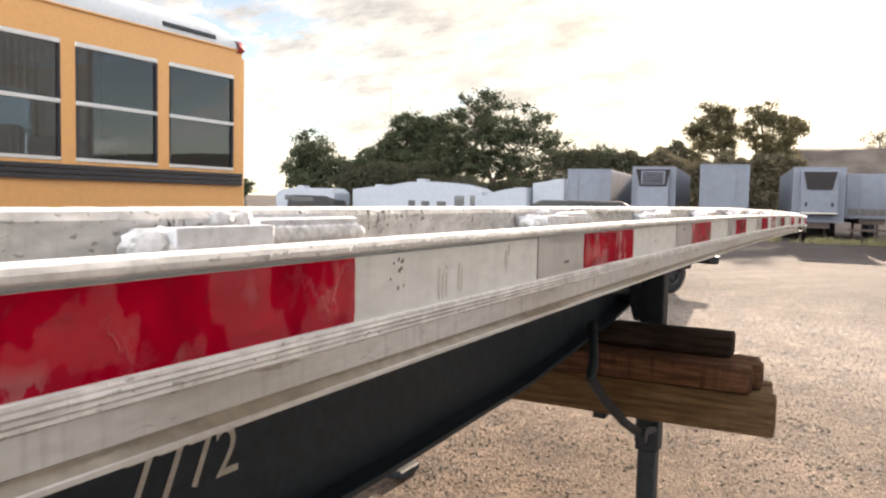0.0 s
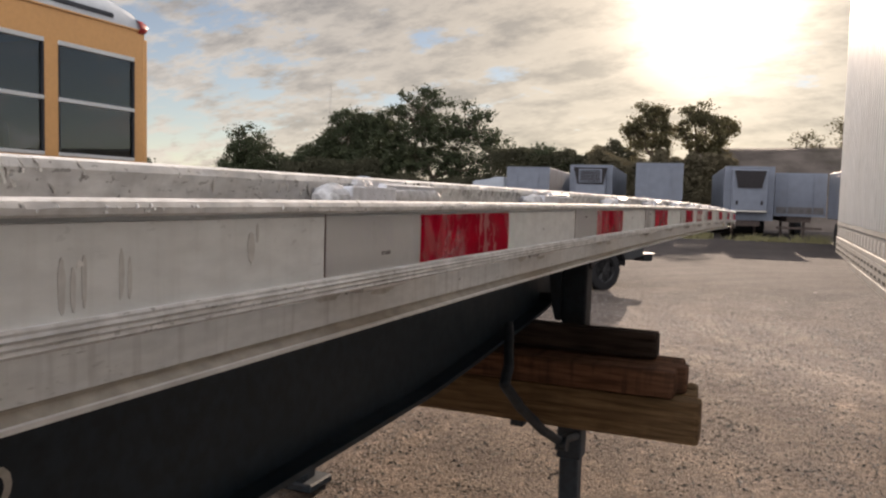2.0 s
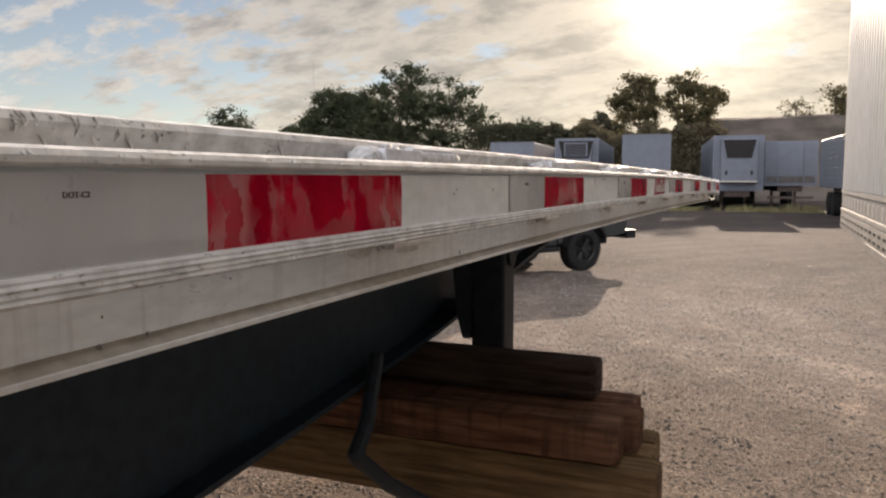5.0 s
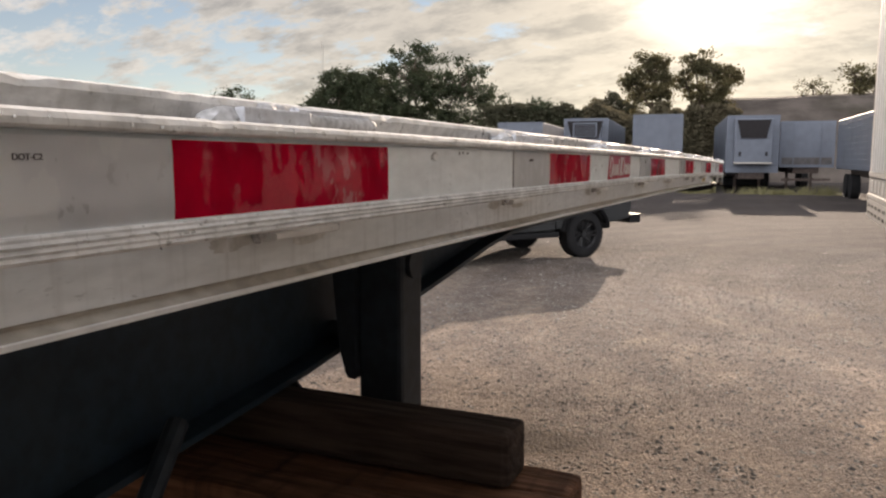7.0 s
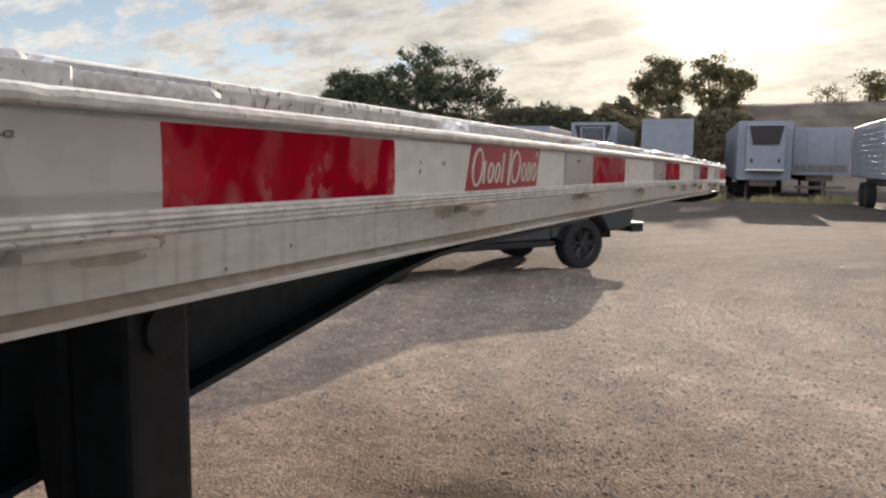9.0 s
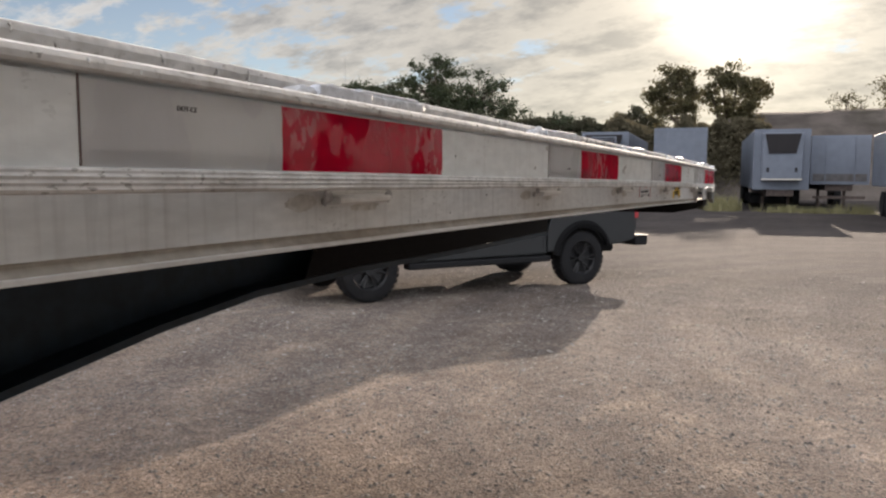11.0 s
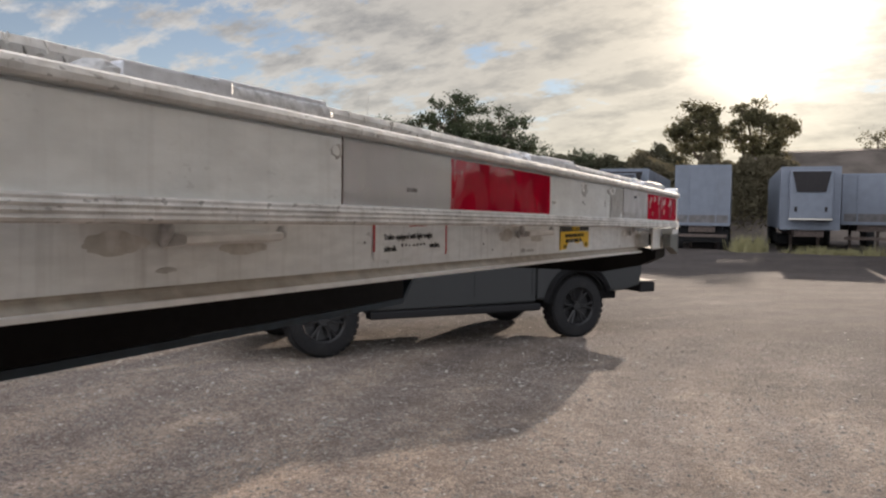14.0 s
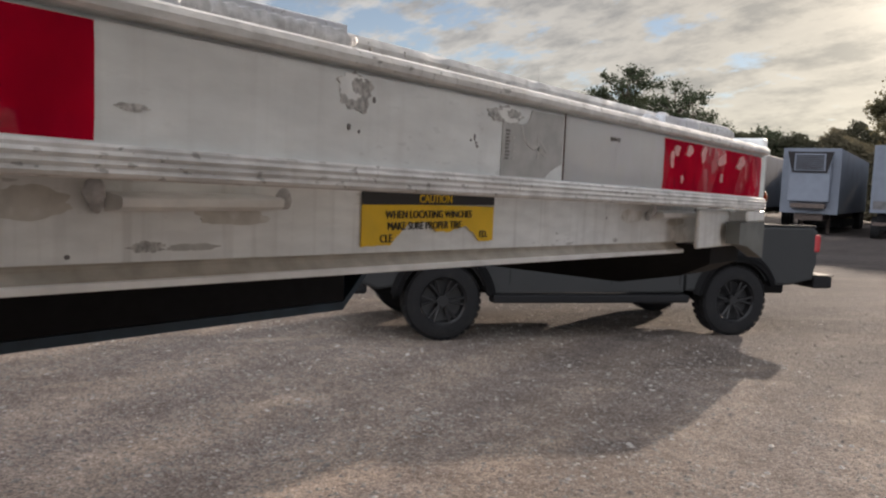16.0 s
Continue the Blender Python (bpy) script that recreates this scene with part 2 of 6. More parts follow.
def glass(name, color=(0.6, 0.66, 0.66), rough=0.02):
    m = bpy.data.materials.new(name)
    m.use_nodes = True
    b = m.node_tree.nodes["Principled BSDF"]
    b.inputs["Base Color"].default_value = (*color, 1)
    b.inputs["Transmission Weight"].default_value, b.inputs["Roughness"].default_value = 1.0, rough
    b.inputs["IOR"].default_value = 1.75
    return m


ALU = material("weathered_aluminium", (0.80, 0.825, 0.83), 0.55, 0.05, 0.12, 70, 0.28, 10.0, (0.45, 0.45, 0.445), 0.0004, 90, stretch=(1, 0.4, 1), fleck=0.16, fleck_scale=210, runs=0.13, spec=0.3)
ALU_PAINT = material("chalky_white_rail", (0.80, 0.81, 0.805), 0.5, 0.1, 0.12, 110, 0.42, 9.0, (0.45, 0.435, 0.41), 0.0004, 60, stretch=(1, 0.35, 1.2), fleck=0.45, fleck_scale=260, fleck_color=(0.16, 0.15, 0.14), runs=0.35, fleck_cover=(0.56, 0.68))
SCUFF = material("scuffed_rail_edge", (0.78, 0.78, 0.775), 0.75, 0.0, 0.3, 90, 0.55, 22.0, (0.40, 0.39, 0.375), 0.0008, 120, stretch=(1, 0.5, 1), fleck=0.6, fleck_scale=230, fleck_color=(0.16, 0.155, 0.15), runs=0.3, fleck_cover=(0.40, 0.54), spec=0.2, scratch=0.22)
GRIME_SHADE = material("grime_and_shade", (0.48, 0.44, 0.38), 0.85, 0.0, 0.25, 60, 0.25, 40, (0.32, 0.29, 0.25), 0.0005, 90, spec=0.1)
SCORCH = material("weld_scorch", (0.62, 0.60, 0.56), 0.7, 0.0, 0.2, 90, 0.95, 60, (0.76, 0.755, 0.74), 0.0003, 90, spec=0.15)
CHIP = material("chipped_bare_metal", (0.60, 0.59, 0.575), 0.5, 0.1, 0.5, 300, 0.7, 220, (0.20, 0.195, 0.19), 0.001, 300)
CUT_SHADE = material("shadowed_cut_metal", (0.46, 0.455, 0.445), 0.6, 0.1, 0.4, 300, 0.6, 160, (0.16, 0.155, 0.15))
SMEAR = material("grey_smear", (0.52, 0.515, 0.50), 0.6, 0.0, 0.2, 120)
FAINT = material("faint_grey_smear", (0.65, 0.65, 0.64), 0.6, 0.0, 0.15, 120)
SPOOL = material("dull_bluish_aluminium", (0.58, 0.60, 0.645), 0.5, 0.15, 0.2, 90, 0.5, 30, (0.40, 0.40, 0.42), 0.0006, 120, fleck=0.5, fleck_scale=220, fleck_cover=(0.44, 0.56), spec=0.25)
EDGE = material("worn_bright_edge", (0.86, 0.86, 0.85), 0.36, 0.15, 0.15, 60, 0.35, 12, (0.5, 0.49, 0.47))
WELD = material("weld_metal", (0.60, 0.605, 0.62), 0.6, 0.1, 0.35, 160, 0.5, 60, (0.22, 0.21, 0.20), 0.0008, 150, spec=0.25)
TAPE_RED = material("red_reflective_tape", (0.72, 0.0004, 0.040), 0.6, 0.0, 0.22, 30, 0.4, 16, (0.86, 0.012, 0.06), 0.0004, 40, spec=0.03, coat=0.85, wave=0.006, ridge=0.0016, stretch=(1, 1.0, 0.65), fleck=0.3, fleck_scale=60, fleck_color=(0.2, 0.01, 0.02), patch=0.36, patch_color=(0.82, 0.045, 0.090), peel=0.8, peel_color=(0.80, 0.30, 0.33))
BLISTER = material("pink_reflection_film", (0.80, 0.36, 0.36), 0.4, 0.0, 0.3, 260, 0.6, 120, (0.78, 0.14, 0.17), coat=0.5)
BADGE_RED = material("dull_red_badge", (0.40, 0.012, 0.035), 0.5, 0.0, 0.2, 60, 0.4, 30, (0.30, 0.03, 0.04), spec=0.2, coat=0.35)
TAPE_WHITE = material("white_reflective_tape", (0.82, 0.815, 0.825), 0.5, 0.0, 0.05, 25, 0.15, 12, (0.66, 0.65, 0.66), 0.0004, 40, spec=0.2, coat=0.6, wave=0.006, ridge=0.0008, stretch=(1, 1.0, 0.65), fleck=0.4, fleck_scale=70, fleck_color=(0.4, 0.39, 0.38), patch=0.6, patch_color=(0.93, 0.93, 0.92))
STEEL = material("dark_blue_green_painted_steel", (0.024, 0.046, 0.068), 0.5, 0.0, 0.3, 30, 0.5, 6, (0.040, 0.055, 0.070), 0.0006, 60, spec=0.35)
LEG_STEEL = material("black_painted_steel", (0.034, 0.047, 0.062), 0.55, 0.0, 0.3, 30, 0.5, 6, (0.05, 0.05, 0.05), 0.0006, 60, spec=0.3)
STEEL_PALE = material("faded_green_steel", (0.16, 0.168, 0.162), 0.6, 0.0, 0.3, 30, 0.5, 6, (0.10, 0.10, 0.095), spec=0.3)
DECK = material("oily_deck_boards", (0.16, 0.13, 0.10), 0.75, 0.0, 0.4, 25, 0.4, 5, (0.07, 0.06, 0.05), 0.002, 40, stretch=(3, 0.3, 1))
TIMBER = material("old_timber", (0.20, 0.105, 0.066), 0.85, 0.0, 0.6, 18, 0.6, 7, (0.06, 0.04, 0.032), 0.006, 26, vary=0.2, stretch=(0.3, 3, 3), runs=0.85, runs_scale=(9, 1.5, 1.2), runs_color=(0.045, 0.028, 0.022), spec=0.15)
BLACK = material("black_rubber", (0.012, 0.012, 0.013), 0.85, 0.0, 0.3, 40, 0.4, 8, (0.028, 0.026, 0.024), 0.001, 80, spec=0.15)
RIM = material("black_alloy", (0.010, 0.010, 0.011), 0.4, 0.0, 0.2, 50, spec=0.3)
CHROME = material("worn_chrome", (0.7, 0.7, 0.7), 0.2, 1.0, 0.1, 40)
TRUCK = material("grey_truck_paint", (0.026, 0.027, 0.028), 0.5, 0.0, 0.1, 200, 0.35, 4, (0.034, 0.034, 0.034), spec=0.12)
PLASTIC = material("black_plastic", (0.012, 0.012, 0.013), 0.7, 0.0, 0.2, 60, spec=0.1)
LAMP_RED = material("red_lamp_lens", (0.24, 0.008, 0.012), 0.4, 0.0)
LAMP_AMBER = material("amber_lamp_lens", (0.75, 0.16, 0.03), 0.15, 0.0, coat=0.8)
YELLOW = material("school_bus_yellow", (0.53, 0.285, 0.105), 0.40, 0.0, 0.08, 30, 0.3, 3, (0.45, 0.25, 0.10), coat=0.25)
BUS_WHITE = material("bus_roof_white", (0.40, 0.43, 0.46), 0.5, 0.0, 0.1, 20, 0.3, 3, (0.36, 0.37, 0.39), spec=0.3)
BUS_BLACK = material("black_rub_rail", (0.018, 0.02, 0.026), 0.45)
FRAME_ALU = material("window_aluminium", (0.68, 0.69, 0.70), 0.35, 0.7, 0.1, 60)
SEAT = material("seat_vinyl", (0.16, 0.13, 0.085), 0.6, 0.0, 0.2, 30)
VAN_METAL = material("brushed_stainless_side", (0.54, 0.52, 0.485), 0.38, 0.18, 0.15, 60, 0.4, 4, (0.44, 0.415, 0.37), 0.0005, 50, stretch=(1, 1, 0.2), runs=0.25)
VAN_RAIL = material("van_bottom_rail_aluminium", (0.37, 0.35, 0.32), 0.75, 0.0, 0.2, 60, 0.5, 6, (0.24, 0.21, 0.17), runs=0.3, spec=0.1)
# white skin with the shade of the backlit walls put into its colour
SHADED_WHITE = material("chalked_white_skin_shaded", (0.118, 0.131, 0.160), 0.6, 0.0, 0.12, 3, 0.4, 0.9, (0.10, 0.105, 0.12), vary=0.08, fleck=0.4, fleck_scale=3.0, fleck_color=(0.11, 0.10, 0.09), spec=0.2)
# camper white likewise darkened, for sides turned from the sun
CAMPER_SHADED = material("camper_white_shaded", (0.215, 0.240, 0.275), 0.5, 0.0, 0.1, 3, 0.3, 0.9, (0.20, 0.21, 0.23))
DARK_GRILLE = material("dark_unit_grille", (0.022, 0.02, 0.021), 0.8, 0.0, 0.2, 20, spec=0.1)
SILL = material("rust_stained_panel", (0.105, 0.10, 0.102), 0.7, 0.0, 0.3, 6, 0.6, 1.6, (0.075, 0.06, 0.052), spec=0.1)
RUST = material("rusty_frame", (0.07, 0.05, 0.042), 0.8, 0.0, 0.4, 10)
PANE_DARK = material("dark_window_pane", (0.03, 0.035, 0.04), 0.1, 0.0, coat=0.5)
LABEL_YELLOW = material("yellow_label", (0.80, 0.50, 0.008), 0.5, 0.0, 0.10, 60, 0.2, 40, (0.55, 0.38, 0.06))
LABEL_GREY = material("grey_label", (0.45, 0.45, 0.44), 0.5, 0.0, 0.2, 60)
INK = material("black_ink", (0.02, 0.02, 0.022), 0.6)
INK_FAINT = material("worn_grey_ink", (0.16, 0.15, 0.15), 0.6)
STUB = material("tape_edge_dirt", (0.13, 0.09, 0.085), 0.7)
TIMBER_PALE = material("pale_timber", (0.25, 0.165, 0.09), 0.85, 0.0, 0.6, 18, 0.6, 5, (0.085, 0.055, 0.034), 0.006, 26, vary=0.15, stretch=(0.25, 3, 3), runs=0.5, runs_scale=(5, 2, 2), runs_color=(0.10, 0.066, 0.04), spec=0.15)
# the top post's colour is darkened for the shade it lies in
TIMBER_SHADE = material("shaded_timber", (0.080, 0.060, 0.052), 0.9, 0.0, 0.6, 18, 0.6, 5, (0.035, 0.028, 0.025), 0.006, 26, stretch=(0.3, 3, 3), spec=0.15)
INK_RED = material("red_ink", (0.45, 0.03, 0.03), 0.6)
INK_WHITE = material("worn_white_lettering", (0.72, 0.72, 0.68), 0.5, 0.0, 0.2, 80)
BARK = material("bark", (0.09, 0.065, 0.045), 0.9, 0.0, 0.4, 8, bump=0.02, bump_scale=12)
LEAF = material("leaf_green", (0.046, 0.056, 0.030), 0.6, 0.0, 0.35, 1.2, 0.5, 0.35, (0.075, 0.078, 0.038), through_light=0.18, spec=0.1)
# olive and thicket leaves are coloured lighter to take in the glare's haze
LEAF_DRY = material("olive_leaf", (0.110, 0.100, 0.055), 0.6, 0.0, 0.35, 1.2, 0.5, 0.35, (0.19, 0.14, 0.06), through_light=0.50, spec=0.1)
THICKET = material("hazed_olive_leaf", (0.120, 0.105, 0.070), 0.8, 0.0, 0.15, 1.2, 0.4, 0.35, (0.15, 0.12, 0.075), through_light=0.5, spec=0.02)
HEDGE = material("dull_hedge_leaf", (0.056, 0.055, 0.036), 0.8, 0.0, 0.15, 1.2, 0.4, 0.35, (0.066, 0.056, 0.038), through_light=0.30, spec=0.02)
WEED = material("dry_weed", (0.14, 0.125, 0.05), 0.7, 0.0, 0.3, 3)
# slope colour lightened for the haze over it
BRUSH = material("brush_slope", (0.095, 0.080, 0.070), 0.9, 0.0, 0.5, 0.5, 0.6, 0.25, (0.045, 0.042, 0.028), 0.3, 0.7, spec=0.1)


def stone_material():
    m = bpy.data.materials.new("gravel_stone")
    m.use_nodes = True
    nt = m.node_tree
    b = nt.nodes["Principled BSDF"]
    b.inputs["Roughness"].default_value = 0.85
    b.inputs["Specular IOR Level"].default_value = 0.2
    geo = nt.nodes.new("ShaderNodeNewGeometry")
    r = nt.nodes.new("ShaderNodeValToRGB")
    els = r.color_ramp.elements
    els[0].color, els[1].color = (0.085, 0.077, 0.070, 1), (0.31, 0.290, 0.265, 1)
    e = els.new(0.22)
    e.color = (0.135, 0.122, 0.110, 1)
    e = els.new(0.80)
    e.color = (0.190, 0.171, 0.152, 1)
    nt.links.new(geo.outputs["Random Per Island"], r.inputs[0])
    nt.links.new(r.outputs[0], b.inputs["Base Color"])
    return m


STONE = stone_material()


def ground_material():
    m = bpy.data.materials.new("packed_gravel")
    m.use_nodes = True
    nt = m.node_tree
    n, l = nt.nodes.new, nt.links.new
    b = nt.nodes["Principled BSDF"]
    b.inputs["Roughness"].default_value = 0.95
    b.inputs["Specular IOR Level"].default_value = 0.1
    tc = n("ShaderNodeTexCoord")

    def nz(scale, detail=6, rough=0.6):
        t = n("ShaderNodeTexNoise")
        t.inputs["Scale"].default_value, t.inputs["Detail"].default_value, t.inputs["Roughness"].default_value = scale, detail, rough
        l(tc.outputs["Object"], t.inputs["Vector"])
        return t.outputs["Fac"]

    def ramp(fac, a, b_, lo, hi):
        r = n("ShaderNodeValToRGB")
        r.color_ramp.elements[0].position, r.color_ramp.elements[1].position = lo, hi
        r.color_ramp.elements[0].color, r.color_ramp.elements[1].color = (*a, 1), (*b_, 1)
        l(fac, r.inputs[0])
        return r.outputs[0]

    def times(c1, c2, fac=1.0):
        mx = n("ShaderNodeMixRGB")
        mx.blend_type, mx.inputs["Fac"].default_value = "MULTIPLY", fac
        l(c1, mx.inputs["Color1"])
        l(c2, mx.inputs["Color2"])
        return mx.outputs[0]

    big = ramp(nz(0.35, 8), (0.145, 0.130, 0.119), (0.224, 0.205, 0.192), 0.34, 0.66)
    mid = ramp(nz(5, 8, 0.7), (0.74, 0.72, 0.70), (1.14, 1.12, 1.09), 0.35, 0.65)
    # worn lanes left by turning wheels
    mp = n("ShaderNodeMapping")
    mp.inputs["Rotation"].default_value, mp.inputs["Scale"].default_value = (0, 0, radians(-24)), (1.5, 0.10, 1)
    l(tc.outputs["Object"], mp.inputs["Vector"])
    lane = n("ShaderNodeTexNoise")
    lane.inputs["Scale"].default_value, lane.inputs["Detail"].default_value, lane.inputs["Distortion"].default_value = 1.0, 6, 0.6
    l(mp.outputs[0], lane.inputs["Vector"])
    lanes = ramp(lane.outputs["Fac"], (0.97, 0.97, 0.98), (1.13, 1.115, 1.09), 0.40, 0.66)
    ring = n("ShaderNodeTexWave")
    ring.wave_type, ring.rings_direction = "RINGS", "Z"
    ring.inputs["Scale"].default_value, ring.inputs["Distortion"].default_value, ring.inputs["Detail"].default_value = 0.32, 1.6, 4
    mp3 = n("ShaderNodeMapping")
    mp3.inputs["Location"].default_value = (-6.5, -13.0, 0)
    l(tc.outputs["Object"], mp3.inputs["Vector"])
    l(mp3.outputs[0], ring.inputs["Vector"])
    rings = ramp(ring.outputs["Fac"], (0.90, 0.90, 0.91), (1.08, 1.07, 1.05), 0.2, 0.8)
    # paler tyre tracks that swing across the yard
    trk = n("ShaderNodeTexWave")
    trk.wave_type, trk.rings_direction = "RINGS", "Z"
    trk.inputs["Scale"].default_value, trk.inputs["Distortion"].default_value, trk.inputs["Detail"].default_value, trk.inputs["Detail Scale"].default_value = 0.62, 3.2, 3, 0.35
    mp6 = n("ShaderNodeMapping")
    mp6.inputs["Location"].default_value = (-9.0, -5.0, 0)
    l(tc.outputs["Object"], mp6.inputs["Vector"])
    l(mp6.outputs[0], trk.inputs["Vector"])
    amid = n("ShaderNodeMath")
    amid.operation = "MULTIPLY"
    l(trk.outputs["Fac"], amid.inputs[0])
    l(ramp(nz(0.8, 4), (0, 0, 0), (1, 1, 1), 0.40, 0.62), amid.inputs[1])
    tracks = ramp(amid.outputs[0], (0.98, 0.98, 0.985), (1.24, 1.225, 1.19), 0.45, 0.95)
    # damp dark patches of stones
    damp = ramp(nz(0.9, 5), (0.84, 0.82, 0.80), (1.0, 1.0, 1.0), 0.31, 0.39)
    # colour darkens with distance: far shade painted into the ground
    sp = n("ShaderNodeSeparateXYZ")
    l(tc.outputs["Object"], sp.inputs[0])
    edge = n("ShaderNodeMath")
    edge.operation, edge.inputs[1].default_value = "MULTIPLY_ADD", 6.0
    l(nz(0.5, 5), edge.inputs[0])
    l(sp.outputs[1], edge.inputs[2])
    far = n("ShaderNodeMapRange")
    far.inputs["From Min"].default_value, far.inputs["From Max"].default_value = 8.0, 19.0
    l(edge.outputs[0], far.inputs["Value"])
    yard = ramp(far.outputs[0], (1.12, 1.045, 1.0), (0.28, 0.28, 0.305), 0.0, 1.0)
    vo = n("ShaderNodeTexVoronoi")
    vo.inputs["Scale"].default_value = 58
    l(tc.outputs["Object"], vo.inputs["Vector"])
    vf = n("ShaderNodeTexVoronoi")
    vf.inputs["Scale"].default_value = 150
    l(tc.outputs["Object"], vf.inputs["Vector"])
    peb = ramp(vo.outputs["Color"], (0.66, 0.64, 0.62), (1.40, 1.38, 1.34), 0.20, 0.80)
    fine = ramp(vf.outputs["Color"], (0.70, 0.68, 0.66), (1.32, 1.30, 1.26), 0.2, 0.8)
    # a ragged oval patch where the stones are darker
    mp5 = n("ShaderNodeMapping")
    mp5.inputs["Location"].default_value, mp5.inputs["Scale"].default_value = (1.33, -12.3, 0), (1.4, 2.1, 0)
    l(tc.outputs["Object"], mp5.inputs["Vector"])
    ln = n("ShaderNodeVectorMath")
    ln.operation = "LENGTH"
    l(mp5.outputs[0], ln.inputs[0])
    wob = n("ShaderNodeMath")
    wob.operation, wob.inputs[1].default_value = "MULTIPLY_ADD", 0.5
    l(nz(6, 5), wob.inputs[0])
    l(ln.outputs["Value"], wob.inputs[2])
    dark_patch = ramp(wob.outputs[0], (0.30, 0.28, 0.26), (1, 1, 1), 0.58, 1.05)
    m2 = times(times(times(times(times(times(times(times(times(big, mid), lanes), tracks), rings), damp), yard), peb, 0.85), fine, 0.8), dark_patch)
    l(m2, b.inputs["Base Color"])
    bp = n("ShaderNodeBump")
    bp.inputs["Strength"].default_value, bp.inputs["Distance"].default_value = 1.0, 0.006
    inv = n("ShaderNodeMath")
    inv.operation, inv.inputs[0].default_value = "SUBTRACT", 1.0
    l(vo.outputs["Distance"], inv.inputs[1])
    bp2 = n("ShaderNodeBump")
    bp2.inputs["Strength"].default_value, bp2.inputs["Distance"].default_value = 1.0, 0.012
    l(nz(9, 6), bp2.inputs["Height"])
    l(bp2.outputs[0], bp.inputs["Normal"])
    l(inv.outputs[0], bp.inputs["Height"])
    l(bp.outputs[0], b.inputs["Normal"])
    return m


GRAVEL = ground_material()


# ---- mesh helpers ----
def mesh_of(name, bm, mat, smooth=False):
    me = bpy.data.meshes.new(name)
    bmesh.ops.recalc_face_normals(bm, faces=bm.faces)
    bm.to_mesh(me)
    bm.free()
    me.materials.append(mat)
    if smooth:
        for f in me.polygons:
            f.use_smooth = True
        me.set_sharp_from_angle(angle=radians(32 if smooth is True else smooth))
    return me


def part(name, bm, mat, parent=None, label="", smooth=False):
    """Links a bmesh as one mesh object, under a thing or a part."""
    ob = new(name, mesh_of(name, bm, mat, smooth))
    if parent:
        ob.parent = parent
    return tagged(ob, label)


def thing(name, label, category, group="", kind="", at=None):
    ob = new(name)
    ob.empty_display_size = 0.1
    if at:
        ob.matrix_basis = at
    return tagged(ob, label, category, group, kind)


def box(bm, x0, x1, y0, y1, z0, z1, bevel=0.0, seg=1, turn=None):
    """A box, its edges bevelled, added to bm."""
    r = bmesh.ops.create_cube(bm, size=1)
    vs = r["verts"]
    m = Matrix.Translation(((x0 + x1) / 2, (y0 + y1) / 2, (z0 + z1) / 2)) @ (turn or Matrix()) @ Matrix.Diagonal((x1 - x0, y1 - y0, z1 - z0, 1))
    bmesh.ops.transform(bm, matrix=m, verts=vs)
    if bevel:
        es = list({e for v in vs for e in v.link_edges})
        bmesh.ops.bevel(bm, geom=es, offset=bevel, segments=seg, affect="EDGES", profile=0.6)
    return bm


def boxed(*a, **k):
    return box(bmesh.new(), *a, **k)


def tube(bm, a, b, r0, r1=None, sides=12, caps=True):
    """A tapered rod from a to b."""
    a, b = Vector(a), Vector(b)
    way = b - a
    q = way.to_track_quat("Z", "Y").to_matrix().to_4x4()
    bmesh.ops.create_cone(bm, cap_ends=caps, segments=sides, radius1=r0, radius2=r0 if r1 is None else r1, depth=way.length,
                          matrix=Matrix.Translation((a + b) / 2) @ q)
    return bm


def extruded(bm, outline, axis, lo, hi):
    """A flat outline, pushed along an axis. For axis y: points (x, z); x: (y, z); z: (x, y)."""
    def at(p, v):
        return {"x": (v, p[0], p[1]), "y": (p[0], v, p[1]), "z": (p[0], p[1], v)}[axis]
    a = [bm.verts.new(at(p, lo)) for p in outline]
    b = [bm.verts.new(at(p, hi)) for p in outline]
    bm.faces.new(a)
    bm.faces.new(b[::-1])
    k = len(outline)
    for i in range(k):
        bm.faces.new((a[i], a[(i + 1) % k], b[(i + 1) % k], b[i]))
    return bm


def lathe(bm, profile, axis_y=True, steps=32, at=(0, 0, 0)):
    """Turns a profile of (radius, offset) round the y axis."""
    rings = []
    for k in range(steps):
        a = 2 * math.pi * k / steps
        rings.append([bm.verts.new((at[0] + r * math.cos(a), at[1] + o, at[2] + r * math.sin(a))) for r, o in profile])
    for k in range(steps):
        p, q = rings[k], rings[(k + 1) % steps]
        for i in range(len(profile) - 1):
            bm.faces.new((p[i], p[i + 1], q[i + 1], q[i]))
    return bm


def lettering(name, text, size, mat, parent, m, label="", bold=0.0):
    """Raised flat letters of the built-in font, as a mesh."""
    cu = bpy.data.curves.new(name, "FONT")
    cu.body, cu.size, cu.extrude, cu.offset = text, size, 0.0003, bold
    cu.resolution_u = 3
    tmp = bpy.data.objects.new(name, cu)
    me = bpy.data.meshes.new_from_object(tmp)
    bpy.data.objects.remove(tmp)
    bpy.data.curves.remove(cu)
    me.name = name
    me.materials.clear()
    me.materials.append(mat)
    me.transform(m)
    ob = new(name, me)
    ob.parent = parent
    return tagged(ob, label)


def on_side(y, z, x=0.0, sx=1.0):
    """The pose of lettering on a wall that faces +x: text runs towards +y."""
    return Matrix(((0, 0, 1, x), (sx, 0, 0, y), (0, 1, 0, z), (0, 0, 0, 1)))


